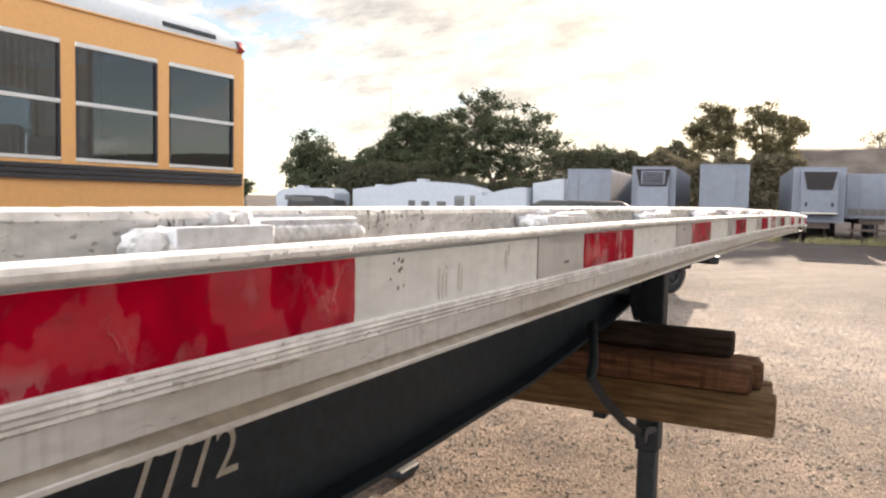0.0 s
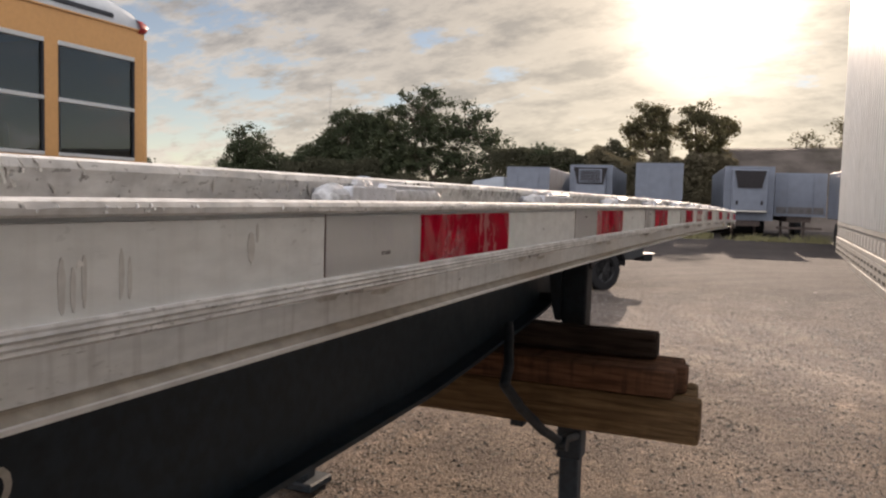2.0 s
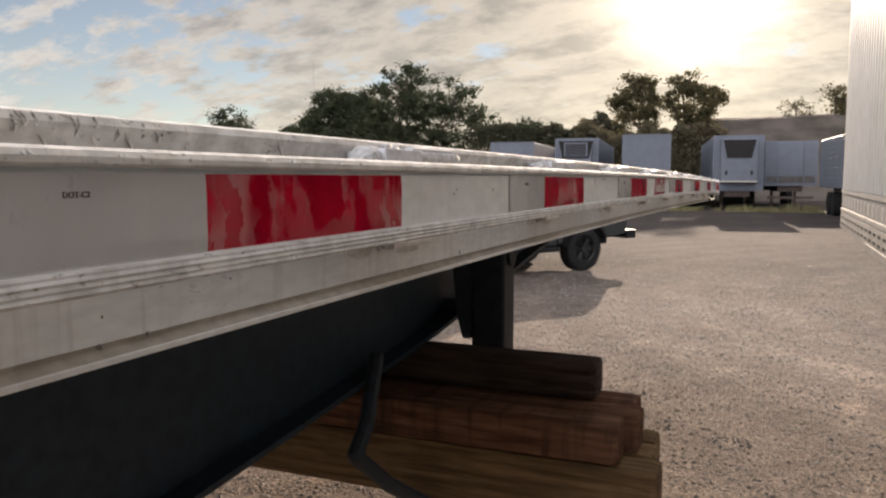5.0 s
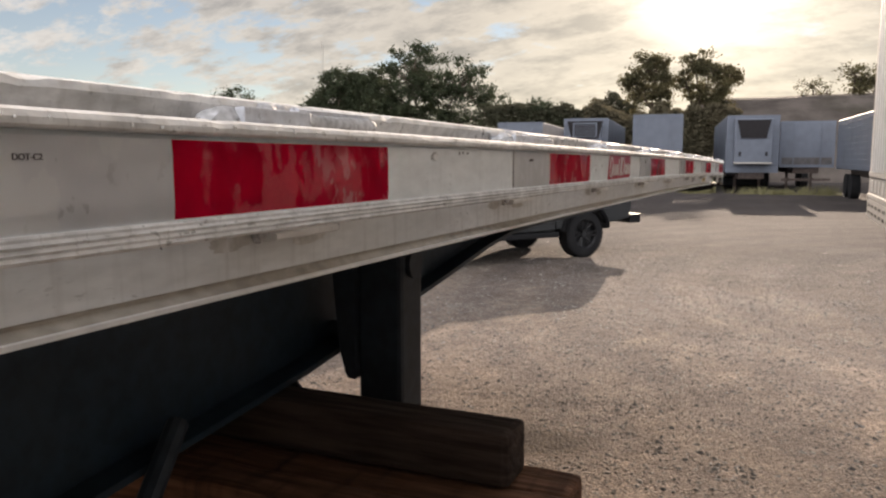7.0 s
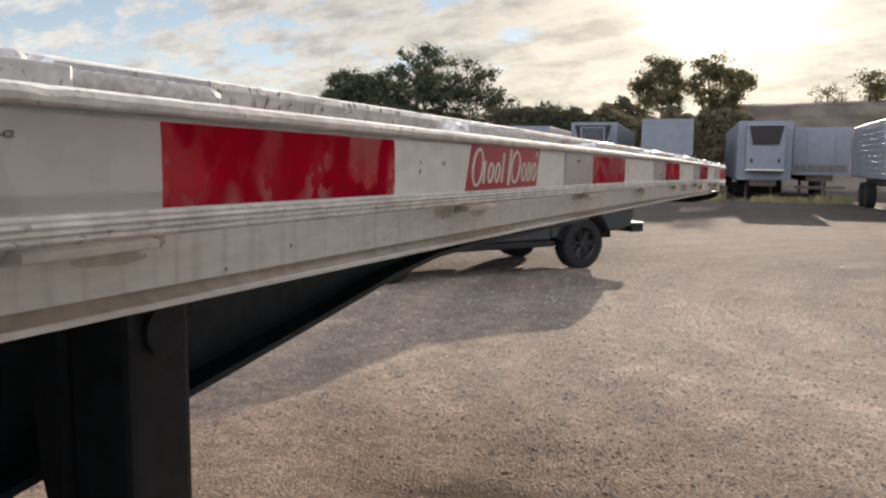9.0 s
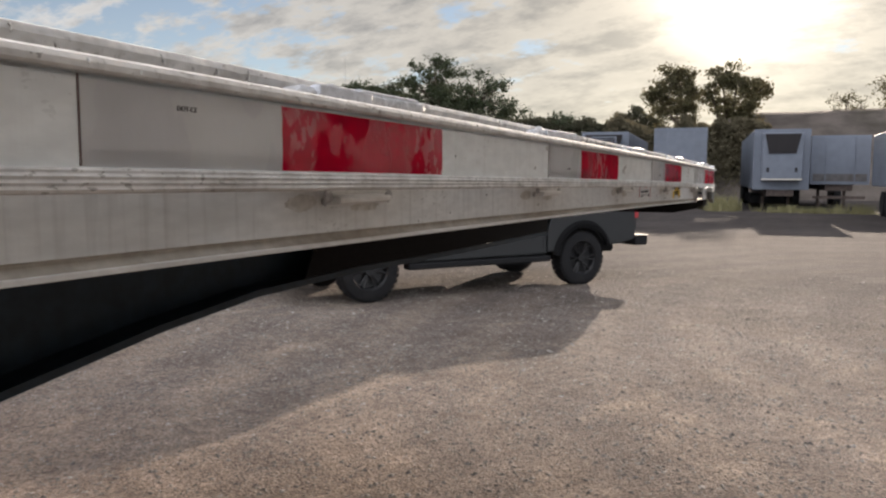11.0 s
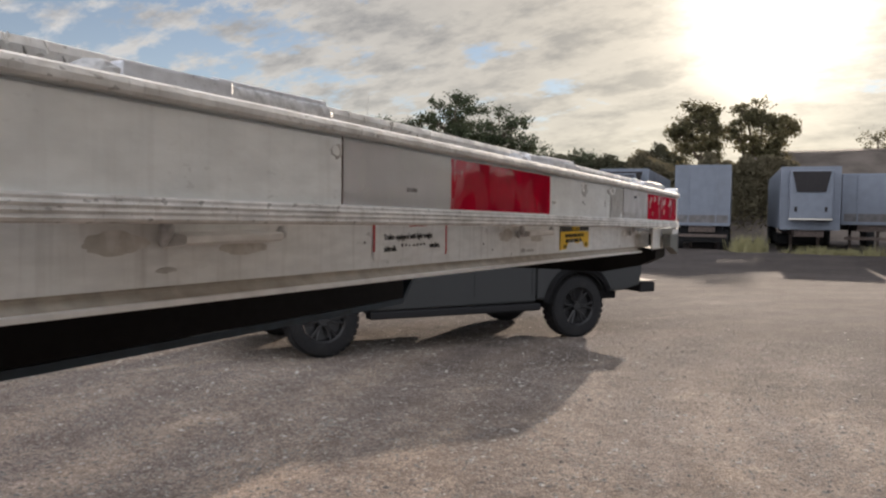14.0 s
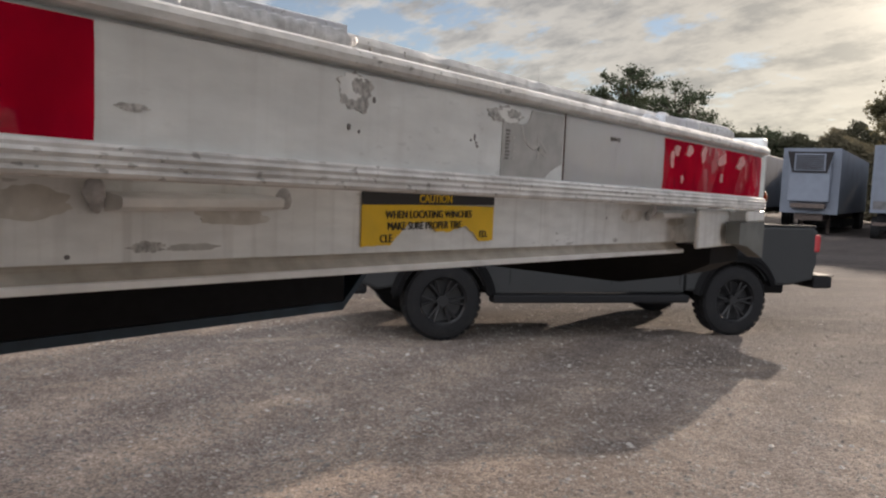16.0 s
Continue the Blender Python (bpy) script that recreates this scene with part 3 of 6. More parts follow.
# ---- ground ----
def build_ground():
    xs = sorted(set([-2500, -900, -300, -120] + list(np.linspace(-60, -8, 40)) + list(np.linspace(-7.8, 5, 96)) + list(np.linspace(5.5, 60, 30)) + [120, 300, 900, 2500]))
    ys = sorted(set([-2500, -900, -300, -100] + list(np.linspace(-40, -4, 20)) + list(np.linspace(-3.8, 20, 150)) + list(np.linspace(20.8, 60, 40)) + [80, 120, 300, 900, 2500]))
    vs = []
    for y in ys:
        for x in xs:
            h = 0.0
            if -7.9 < x < 5.1 and -3.9 < y < 20.1:
                h = 0.016 * noise.noise((x * 0.7, y * 0.7, 0)) + 0.012 * noise.noise((x * 2.1, y * 2.1, 4)) - 0.006
            vs.append((x, y, h))
    k = len(xs)
    fs = [(j * k + i, j * k + i + 1, (j + 1) * k + i + 1, (j + 1) * k + i) for j in range(len(ys) - 1) for i in range(k - 1)]
    me = bpy.data.meshes.new("ground")
    me.from_pydata(vs, [], fs)
    me.materials.append(GRAVEL)
    for f in me.polygons:
        f.use_smooth = True
    tagged(new("ground", me), "pale tan packed gravel yard with tyre-worn patches", "ground", kind="structure")


build_ground()


def build_gravel():
    """Loose stones on the yard, one sheet of uncountable pieces."""
    rng = np.random.default_rng(5)
    k = 330000
    y = 1.8 + 16.5 * rng.random(k) ** 1.5
    x = rng.uniform(-1, 1, k) * (2.2 + 0.30 * y) - (0.10 + 0.26 * y)
    keep = np.array([noise.noise((a * 0.8, b * 0.8, 9)) + 0.5 * noise.noise((a * 3.1, b * 3.1, 2)) for a, b in zip(x, y)]) > rng.uniform(-0.9, 0.35, k)
    keep &= y < 9.0 + 9.0 * rng.random(k)
    keep &= ((x + 0.93) / 0.42) ** 2 + ((y - 5.86) / 0.26) ** 2 > rng.uniform(0.2, 1.3, k)
    x, y = x[keep], y[keep]
    k = len(x)
    h = np.array([0.016 * noise.noise((a * 0.7, b * 0.7, 0)) + 0.012 * noise.noise((a * 2.1, b * 2.1, 4)) - 0.006 for a, b in zip(x, y)])
    r = np.where(rng.random(k) < 0.90, rng.uniform(0.0046, 0.0110, k), rng.uniform(0.0110, 0.021, k)) * (0.70 + 0.05 * np.minimum(y, 9.0))
    base = np.array([(1, 0, 0), (0.3, 0.95, 0), (-0.8, 0.6, 0), (-0.8, -0.6, 0), (0.3, -0.95, 0), (0.1, 0.1, 1)])
    v = base[None] * rng.uniform(0.75, 1.2, (k, 6, 1)) * np.stack([r * rng.uniform(0.8, 1.4, k), r * rng.uniform(0.8, 1.4, k), r * rng.uniform(0.26, 0.66, k)], 1)[:, None]
    v[:, 5, :2] += rng.uniform(-0.5, 0.5, (k, 2)) * r[:, None]
    a = rng.uniform(0, 6.283, k)[:, None]
    px, py = v[:, :, 0] * np.cos(a) - v[:, :, 1] * np.sin(a), v[:, :, 0] * np.sin(a) + v[:, :, 1] * np.cos(a)
    co = np.stack([x[:, None] + px, y[:, None] + py, (h - 0.002)[:, None] + v[:, :, 2]], 2).reshape(-1, 3)
    tri = (np.array([(0, 1, 5), (1, 2, 5), (2, 3, 5), (3, 4, 5), (4, 0, 5)])[None] + 6 * np.arange(k)[:, None, None]).reshape(-1)
    me = bpy.data.meshes.new("loose_gravel")
    me.vertices.add(len(co))
    me.vertices.foreach_set("co", co.ravel())
    me.loops.add(len(tri))
    me.loops.foreach_set("vertex_index", tri)
    me.polygons.add(len(tri) // 3)
    me.polygons.foreach_set("loop_start", np.arange(0, len(tri), 3))
    me.update(calc_edges=True)
    me.shade_flat()
    me.materials.append(STONE)
    tagged(new("loose_gravel", me), "loose pale gravel stones scattered over the yard", "gravel", kind="stuff")


build_gravel()


# ---- flatbed trailer ----
Y_FRONT, Y_REAR = 6.687, -7.9
WIDTH = 2.59


def zb(y):
    """Height of the lower edge of the tape channel: the deck is cambered."""
    return 1.586 - 0.0015 * (y - 0.8) ** 2


def sweep(bm, profile, ys, rough=0.0, rough_from=0.0, seed=0, x_shift=0.0, mirror=False):
    """A closed section of (x, height over the channel's lower edge), swept along the cambered trailer."""
    rings = []
    for y in ys:
        ring = []
        for x, dz in profile:
            dx = dy = 0.0
            if rough and dz > rough_from:
                dx = 0.3 * rough * noise.noise((y * 70 + seed, dz * 300, x * 300))
                dy = rough * min(0.0, 0.42 - noise.noise((y * 48 + seed, dz * 60, 7.7 + x * 60))) * 5.0
            xx = x + dx
            ring.append(bm.verts.new(((-WIDTH - xx if mirror else xx) + x_shift, y, zb(y) + dz + dy)))
        rings.append(ring)
    k = len(profile)
    for a, b in zip(rings, rings[1:]):
        for i in range(k):
            bm.faces.new((a[i], a[(i + 1) % k], b[(i + 1) % k], b[i]))
    bm.faces.new(rings[0])
    bm.faces.new(rings[-1][::-1])
    return bm


RUB = [(0.0, 0.0), (0.0, 0.0498), (-0.0060, 0.0500), (-0.0060, 0.0526), (0.0040, 0.0530), (0.0060, 0.0545), (0.0062, 0.0580), (0.0046, 0.0612), (0.001, 0.0630), (-0.009, 0.0630), (-0.0105, 0.060),
       (-0.0105, 0.055), (-0.010, 0.046), (-0.008, 0.004), (-0.012, 0.000), (-0.013, -0.008), (-0.010, -0.0138), (0.001, -0.0146), (0.0046, -0.0138),
       (0.0060, -0.0120), (0.0046, -0.0102), (0.0060, -0.0084), (0.0046, -0.0066), (0.0060, -0.0048), (0.0044, -0.0030), (0.0046, -0.0014), (0.0030, 0.0)]
SIDE = [(-0.057, 0.0), (-0.057, 0.05), (-0.055, 0.070), (-0.051, 0.079), (-0.053, 0.084), (-0.060, 0.086), (-0.072, 0.086), (-0.085, 0.084), (-0.14, 0.083),
        (-0.14, 0.075), (-0.072, 0.074), (-0.068, 0.05), (-0.068, -0.045), (-0.075, -0.060), (-0.13, -0.064), (-0.13, -0.070), (-0.0515, -0.0696), (-0.0500, -0.0684),
        (-0.0500, -0.0658), (-0.0518, -0.0650), (-0.0545, -0.0640), (-0.0572, -0.0622), (-0.0590, -0.0600), (-0.0588, -0.0580), (-0.0570, -0.0565), (-0.0570, -0.0440)]


def scuff_edges(ob, low, high, grime=False):
    """The struck edges of a swept rail, by height over the channel's lower edge, wear a second material."""
    ob.data.materials.append(SCUFF)
    # cove faces: brown dirt, with the rub rail's shade mixed into the colour
    if grime:
        ob.data.materials.append(GRIME_SHADE)
    for f in ob.data.polygons:
        d = f.center.z - zb(f.center.y)
        if d > high or d < low:
            f.material_index = 1
        if -0.0650 < d < -0.0572 and f.center.x > -0.066 and grime:
            f.material_index = 2


def build_trailer():
    t = thing("flatbed_trailer", "aluminium flatbed semi trailer with red and white reflective tape", "trailer")
    near = list(np.arange(-0.8, Y_FRONT + 0.001, 0.0065))
    far = list(np.arange(Y_REAR, -0.8, 0.4))
    ys = far + near
    rub = part("rub_rail", sweep(bmesh.new(), RUB, ys, 0.0008, 0.0545), ALU, t, "scuffed aluminium rub rail", 14)
    scuff_edges(rub, -0.0005, 0.0533)
    # lower web ends a little short of the front
    side = part("side_rail", sweep(bmesh.new(), SIDE, [y for y in ys if y < 6.570] + [6.575], 0.0015, 0.075, 31), ALU_PAINT, t, "dented off-white aluminium side rail", 26)
    scuff_edges(side, -1.0, 0.052, True)
    part("lip_edge", sweep(bmesh.new(), [(-0.0516, -0.0650), (-0.0494, -0.0655), (-0.0494, -0.0690), (-0.0516, -0.0690)], [y for y in ys if y < 6.570][::6] + [6.577]), EDGE, side, "bright worn lower lip")
    part("side_rail_end", sweep(bmesh.new(), SIDE[:12] + [(-0.068, -0.058), (-0.057, -0.058)], [6.575, 6.62, 6.668], 0.0010, 0.075, 31), ALU_PAINT, t, "", True)
    part("side_rail", sweep(bmesh.new(), [(x, min(d, 0.077) - 0.064) for x, d in SIDE], list(np.arange(Y_REAR, 6.6, 0.4)) + [6.60], mirror=True), ALU_PAINT, t)
    part("rub_rail", sweep(bmesh.new(), [(x, d - 0.064) for x, d in RUB], list(np.arange(Y_REAR, 6.7, 0.4)) + [Y_FRONT], mirror=True), ALU, t)
    # deck boards
    k = 9
    for i in range(k):
        x0 = -0.141 - i * (WIDTH - 0.282) / k
        x1 = x0 - (WIDTH - 0.282) / k + 0.006
        part("deck_board", sweep(bmesh.new(), [(x0, 0.050 + 0.026 * x0), (x0, 0.078 + 0.026 * x0), (x1, 0.078 + 0.026 * x1), (x1, 0.050 + 0.026 * x1)], list(np.arange(Y_REAR, 6.6, 0.5)) + [6.58]), DECK, t)
    # front end: plate, corner post and bolster
    bm = bmesh.new()
    z = zb(Y_FRONT)
    box(bm, -WIDTH, -0.001, Y_FRONT - 0.002, Y_FRONT + 0.012, z - 0.010, z + 0.074, 0.002)
    part("front_plate", bm, ALU, t, "aluminium front end plate")
    part("corner_plate", boxed(-0.05, 0.002, Y_FRONT - 0.05, Y_FRONT + 0.0115, z - 0.029, z - 0.0150, 0.002), ALU_PAINT, t)
    # black here stands in for the dark space behind the corner
    bm = extruded(bmesh.new(), [(-0.026, z - 0.058), (-0.026, z - 0.080), (-0.06, z - 0.097), (-0.14, z - 0.114), (-WIDTH + 0.14, z - 0.114), (-WIDTH + 0.06, z - 0.097), (-WIDTH + 0.026, z - 0.080), (-WIDTH + 0.026, z - 0.058)], "y", 6.60, 6.694)
    part("front_bolster", bm, PLASTIC, t, "front cross channel, blackened for the shade inside the corner")
    part("corner_filler", boxed(-0.025, -0.020, 6.545, 6.662, z - 0.0590, z - 0.0150, 0.0015), ALU_PAINT, t, "pale welded corner plate")
    part("corner_bracket", extruded(bmesh.new(), [(6.612, z - 0.0293), (6.698, z - 0.0293), (6.698, z - 0.0745), (6.692, z - 0.0735), (6.640, z - 0.058), (6.612, z - 0.0545)], "x", -0.014, 0.0025), STEEL_PALE, t, "faded grey green corner bracket")
    part("marker_lamp", lathe(bmesh.new(), [(0.0005, 0.020), (0.007, 0.017), (0.011, 0.008), (0.012, 0.0)], steps=16, at=(-0.010, Y_FRONT + 0.012, z + 0.001)), LAMP_AMBER, t, "amber front marker lamp", True)
    # rub rail spools, welded between rub rail and side rail
    rnd = random.Random(3)
    for c in [-0.76] + [-0.15 + 0.606 * i for i in range(12)]:
        y0, y1 = c - 0.10, min(c + 0.10, 6.66)
        b = zb(c)
        bm = bmesh.new()
        box(bm, -0.022, -0.0112, y0 + 0.005, y0 + 0.090, b - 0.006, b + 0.0755, 0.002, 2)
        box(bm, -0.056, -0.0225, y0 + 0.005, y0 + 0.090, b - 0.006, b + 0.0735, 0.003)
        sp = part("spool", bm, SPOOL, t, "welded aluminium spool bracket")
        # channel with a raised lip along its outer edge
        part("channel", extruded(bmesh.new(), [(-0.054, b + 0.050), (-0.054, b + 0.081), (-0.049, b + 0.081), (-0.047, b + 0.064), (-0.032, b + 0.064), (-0.0295, b + 0.0785), (-0.0255, b + 0.0798), (-0.0205, b + 0.0780), (-0.0190, b + 0.050)],
                                 "y", y0 + 0.086, y1), SPOOL, sp)
        part("lower_plate", extruded(bmesh.new(), [(-0.058, b - 0.0305), (-0.041, b - 0.0286), (-0.0385, b - 0.0272), (-0.0382, b - 0.0232), (-0.0402, b - 0.0220), (-0.058, b - 0.0205)],
                                     "y", c - 0.024, min(c + 0.072, 6.655)), EDGE, sp, "bright lower ledge")
        # scorched metal round the lower welds
        for yc, ry, zc, rz in ((c - 0.062, 0.024, -0.027, 0.0075), (min(c + 0.050, 6.62), 0.026, -0.0335, 0.0050)):
            pts = []
            for i in range(44):
                a = 2 * math.pi * i / 44
                k = 1 + 0.30 * noise.noise((math.cos(a) * 1.7, math.sin(a) * 1.7, c + yc * 9)) + 0.16 * noise.noise((math.cos(a) * 6, math.sin(a) * 6, c * 3))
                pts.append((yc + ry * k * math.cos(a), b + zc + rz * k * math.sin(a)))
            part("weld_scorch", extruded(bmesh.new(), pts, "x", -0.0572, -0.0567), SCORCH, sp)
        # one bead of stacked crescents along the channel
        bm = bmesh.new()
        rings = []
        k = 108
        for i in range(k + 1):
            yy = y0 + 0.086 + (y1 - y0 - 0.094) * i / k
            rr = 0.0052 * (0.76 + 0.24 * ((i % 9) / 8.0)) * (1 + 0.12 * noise.noise((yy * 60, c, 0)))
            rings.append([bm.verts.new((-0.0170 + rr * 1.0 * math.cos(a), yy + 0.0035 * math.cos(a) * math.cos(a), b + 0.0680 + rr * 1.30 * math.sin(a))) for a in np.linspace(0, 2 * math.pi, 13)[:-1]])
        for r0, r1 in zip(rings, rings[1:]):
            for i in range(12):
                bm.faces.new((r0[i], r0[(i + 1) % 12], r1[(i + 1) % 12], r1[i]))
        bm.faces.new(rings[0])
        bm.faces.new(rings[-1][::-1])
        part("weld_bead", bm, WELD, sp, "bright rippled weld", True)
        lumps = [(y0 + 0.004, -0.030, 0.0640, 0.0190), (y0 + 0.012, -0.018, 0.0625, 0.009), (y0 + 0.082, -0.052, 0.078, 0.010), (y0 + 0.10, -0.051, 0.078, 0.008), (y1 - 0.004, -0.020, 0.0680, 0.0080), (y1, -0.032, 0.070, 0.007),
                 (c - 0.034, -0.046, -0.020, 0.0075), (c - 0.030, -0.053, -0.026, 0.006), (min(c + 0.076, 6.65), -0.044, -0.0225, 0.0068)]
        for yy, xx, zz, r in lumps:
            r *= rnd.uniform(0.75, 1.0)
            bm = bmesh.new()
            q = bmesh.ops.create_icosphere(bm, subdivisions=3, radius=1, matrix=Matrix.Translation((xx, yy, b + zz)) @ Matrix.Diagonal((r * (1.0 if zz > 0 else 0.55), r * (1.25 if zz > 0 else 0.8), r * (0.75 if zz > 0 else 0.95), 1)))
            for v in q["verts"]:
                v.co += (v.co - Vector((xx, yy, b + zz))) * (0.24 * noise.noise(v.co * 110) + 0.10 * noise.noise(v.co * 330) + 0.05 * math.sin(v.co.y * 1500 + v.co.z * 900))
            part("weld_lump", bm, WELD, sp, "", True)
    # reflective tape, red ends
    for r in (-0.083, 0.756, 1.583, 2.372, 3.194, 4.207, 5.034, 5.854, 6.675):
        for name, y0, y1, mat in (("white_tape", r - 0.456, r - 0.278, TAPE_WHITE), ("red_tape", r - 0.278, r, TAPE_RED)):
            bm = bmesh.new()
            ys2 = np.linspace(y0 + 0.0002, y1 - 0.0002, 14)
            rings = []
            for y in ys2:
                rings.append([bm.verts.new((0.0008 + (0.0003 * noise.noise((y * 30, k2 * 0.9, r)) if 0 < k2 < 5 else -0.0006), y, zb(y) + 0.0010 + 0.0097 * k2)) for k2 in range(6)])
            for a, b in zip(rings, rings[1:]):
                for i in range(5):
                    bm.faces.new((a[i], b[i], b[i + 1], a[i + 1]))
            bmesh.ops.solidify(bm, geom=bm.faces[:], thickness=0.0004)
            tp = part(name, bm, mat, rub, "glossy red reflective tape" if mat == TAPE_RED else "dull white reflective tape", True)
        over = any(abs(r - k) < 0.01 for k in (0.756, 5.034, 5.854))
        m = on_side(r - 0.385, zb(r - 0.4) + 0.037, 0.0013) if not over else on_side(r - 0.345, zb(r - 0.4) + 0.017, 0.0013) @ Matrix.Rotation(math.pi, 4, "Z")
        lettering("tape_code", "DOT-C2", 0.0046, INK_FAINT, tp, m)
        if r > -0.05:
            part("red_stub", boxed(0.0, 0.0007, r - 0.4574, r - 0.4563, zb(r - 0.456) + 0.001, zb(r - 0.456) + 0.0515), STUB, rub)
    return t, rub


TRAILER, RUB_RAIL = build_trailer()


def beam_low(y):
    """Height of the main beam's lower flange."""
    pts = ((-7.9, 0.98), (1.0, 0.999), (2.0, 1.026), (2.4, 1.058), (3.2, 1.131), (3.66, 1.191), (4.07, 1.249), (4.43, 1.302), (4.7, 1.329), (5.1, 1.336), (5.6, 1.328), (6.60, 1.326), (6.69, 1.42))
    return float(np.interp(y, [p[0] for p in pts], [p[1] for p in pts]))


def build_under(t):
    ys = [-7.9, -4, -1, 0, 1.0, 2.0, 2.4, 2.8, 3.2, 3.66, 4.07, 4.43, 4.55, 4.7, 4.9, 5.1, 5.6, 6.1, 6.60, 6.69]
    for side, x in (("near", -0.705), ("off", -WIDTH + 0.705)):
        bm = bmesh.new()
        top = [(y, zb(y) - 0.072) for y in ys]
        low = [(y, beam_low(y)) for y in ys]
        extruded(bm, top + low[::-1], "x", x - 0.03, x - 0.018)
        w = part("main_beam", bm, STEEL, t, "dark green painted steel main beam")
        bm = bmesh.new()
        rings = [[bm.verts.new((x + dx, y, beam_low(y) + dz)) for dx, dz in ((0.045, 0.0), (0.045, -0.014), (-0.09, -0.014), (-0.09, 0.0))] for y in ys]
        for a, b in zip(rings, rings[1:]):
            for i in range(4):
                bm.faces.new((a[i], a[(i + 1) % 4], b[(i + 1) % 4], b[i]))
        bm.faces.new(rings[0]); bm.faces.new(rings[-1][::-1])
        part("lower_flange", bm, STEEL, w)
    # plate added to blacken the beam where the front end lies in shade
    part("shade_plate", extruded(bmesh.new(), [(4.86, 1.3345), (5.1, 1.338), (5.6, 1.330), (6.60, 1.328), (6.60, zb(6.6) - 0.075), (4.95, zb(4.95) - 0.075)], "x", -0.664, -0.6585), PLASTIC, t, "black plate added for the shade on the beam")
    for i in range(34):
        y = Y_REAR + 0.3 + i * 0.43
        if y > 6.3:
            break
        part("crossmember", extruded(bmesh.new(), [(-0.14, zb(y) - 0.062), (-0.14, zb(y) + 0.040), (-WIDTH + 0.14, zb(y) - 0.022), (-WIDTH + 0.14, zb(y) - 0.126)], "y", y - 0.04, y + 0.04), STEEL, t)
    # landing gear
    for x in (-0.473, -WIDTH + 0.59):
        leg = part("landing_leg", boxed(x - 0.118, x, 3.325, 3.441, 0.42, 1.44, 0.012, 2), LEG_STEEL, t, "dark painted square landing gear leg")
        part("inner_leg", boxed(x - 0.105, x - 0.013, 3.338, 3.428, 0.05, 0.42, 0.008), LEG_STEEL, leg)
        part("foot", boxed(x - 0.17, x + 0.055, 3.27, 3.50, 0.008, 0.055, 0.01), LEG_STEEL, leg)
        part("mount_plate", extruded(bmesh.new(), [(x - 0.119, zb(3.4) - 0.075), (x - 0.195, zb(3.4) - 0.075), (x - 0.162, 1.158), (x - 0.146, 1.098), (x - 0.138, 1.088), (x - 0.119, 1.087)], "y", 3.31, 3.46), LEG_STEEL, leg)
        part("gear_cap", tube(bmesh.new(), (x - 0.001, 3.383, 1.37), (x + 0.012, 3.383, 1.37), 0.036, sides=20), LEG_STEEL, leg)
    for sg in (1, -1):
        # flat diagonal brace from the cross channel down to the leg
        pts = [(-0.575, 0.662), (-0.575, 0.731), (-1.045, 1.288), (-1.115, 1.288), (-1.115, 1.221)]
        part("brace", extruded(bmesh.new(), [(p if sg > 0 else -WIDTH - p, z) for p, z in pts], "y", 3.395, 3.407), LEG_STEEL, t, "flat diagonal steel brace")
    part("cross_shaft", tube(bmesh.new(), (-0.6, 3.415, 1.18), (-WIDTH + 0.6, 3.415, 1.18), 0.022, sides=12), LEG_STEEL, t)
    for i, digit in enumerate("7772"):
        lettering("digit", digit, 0.142, INK_WHITE, t, on_side(0.30 + i * 0.5 * 0.142 * 0.98, 1.135, -0.7215, 0.98), "worn white unit number digit", 0.0)


build_under(TRAILER)


# ---- labels on the side rail ----
def torn_label(name, mat, parent, y0, y1, zlo, zhi, bites, x=-0.0552):
    """A thin sticker with a torn lower edge. bites: (place along it 0..1, share torn away)."""
    bm = bmesh.new()
    k = 48
    lows, highs = [], []
    for i in range(k + 1):
        u = i / k
        y = y0 + (y1 - y0) * u
        torn = float(np.interp(u, [b[0] for b in bites], [b[1] for b in bites])) + (0.05 * noise.noise((u * 23, 3.3, y0)) if bites[0][1] >= 0 else 0)
        camber = zb(y) - zb((y0 + y1) / 2)
        zl = camber + zlo + (zhi - zlo) * max(0.0, min(0.95, torn))
        lows.append((y, zl))
        highs.append((y, camber + zhi))
    extruded(bm, lows + highs[::-1], "x", x - 0.0006, x)
    return part(name, bm, mat, parent)


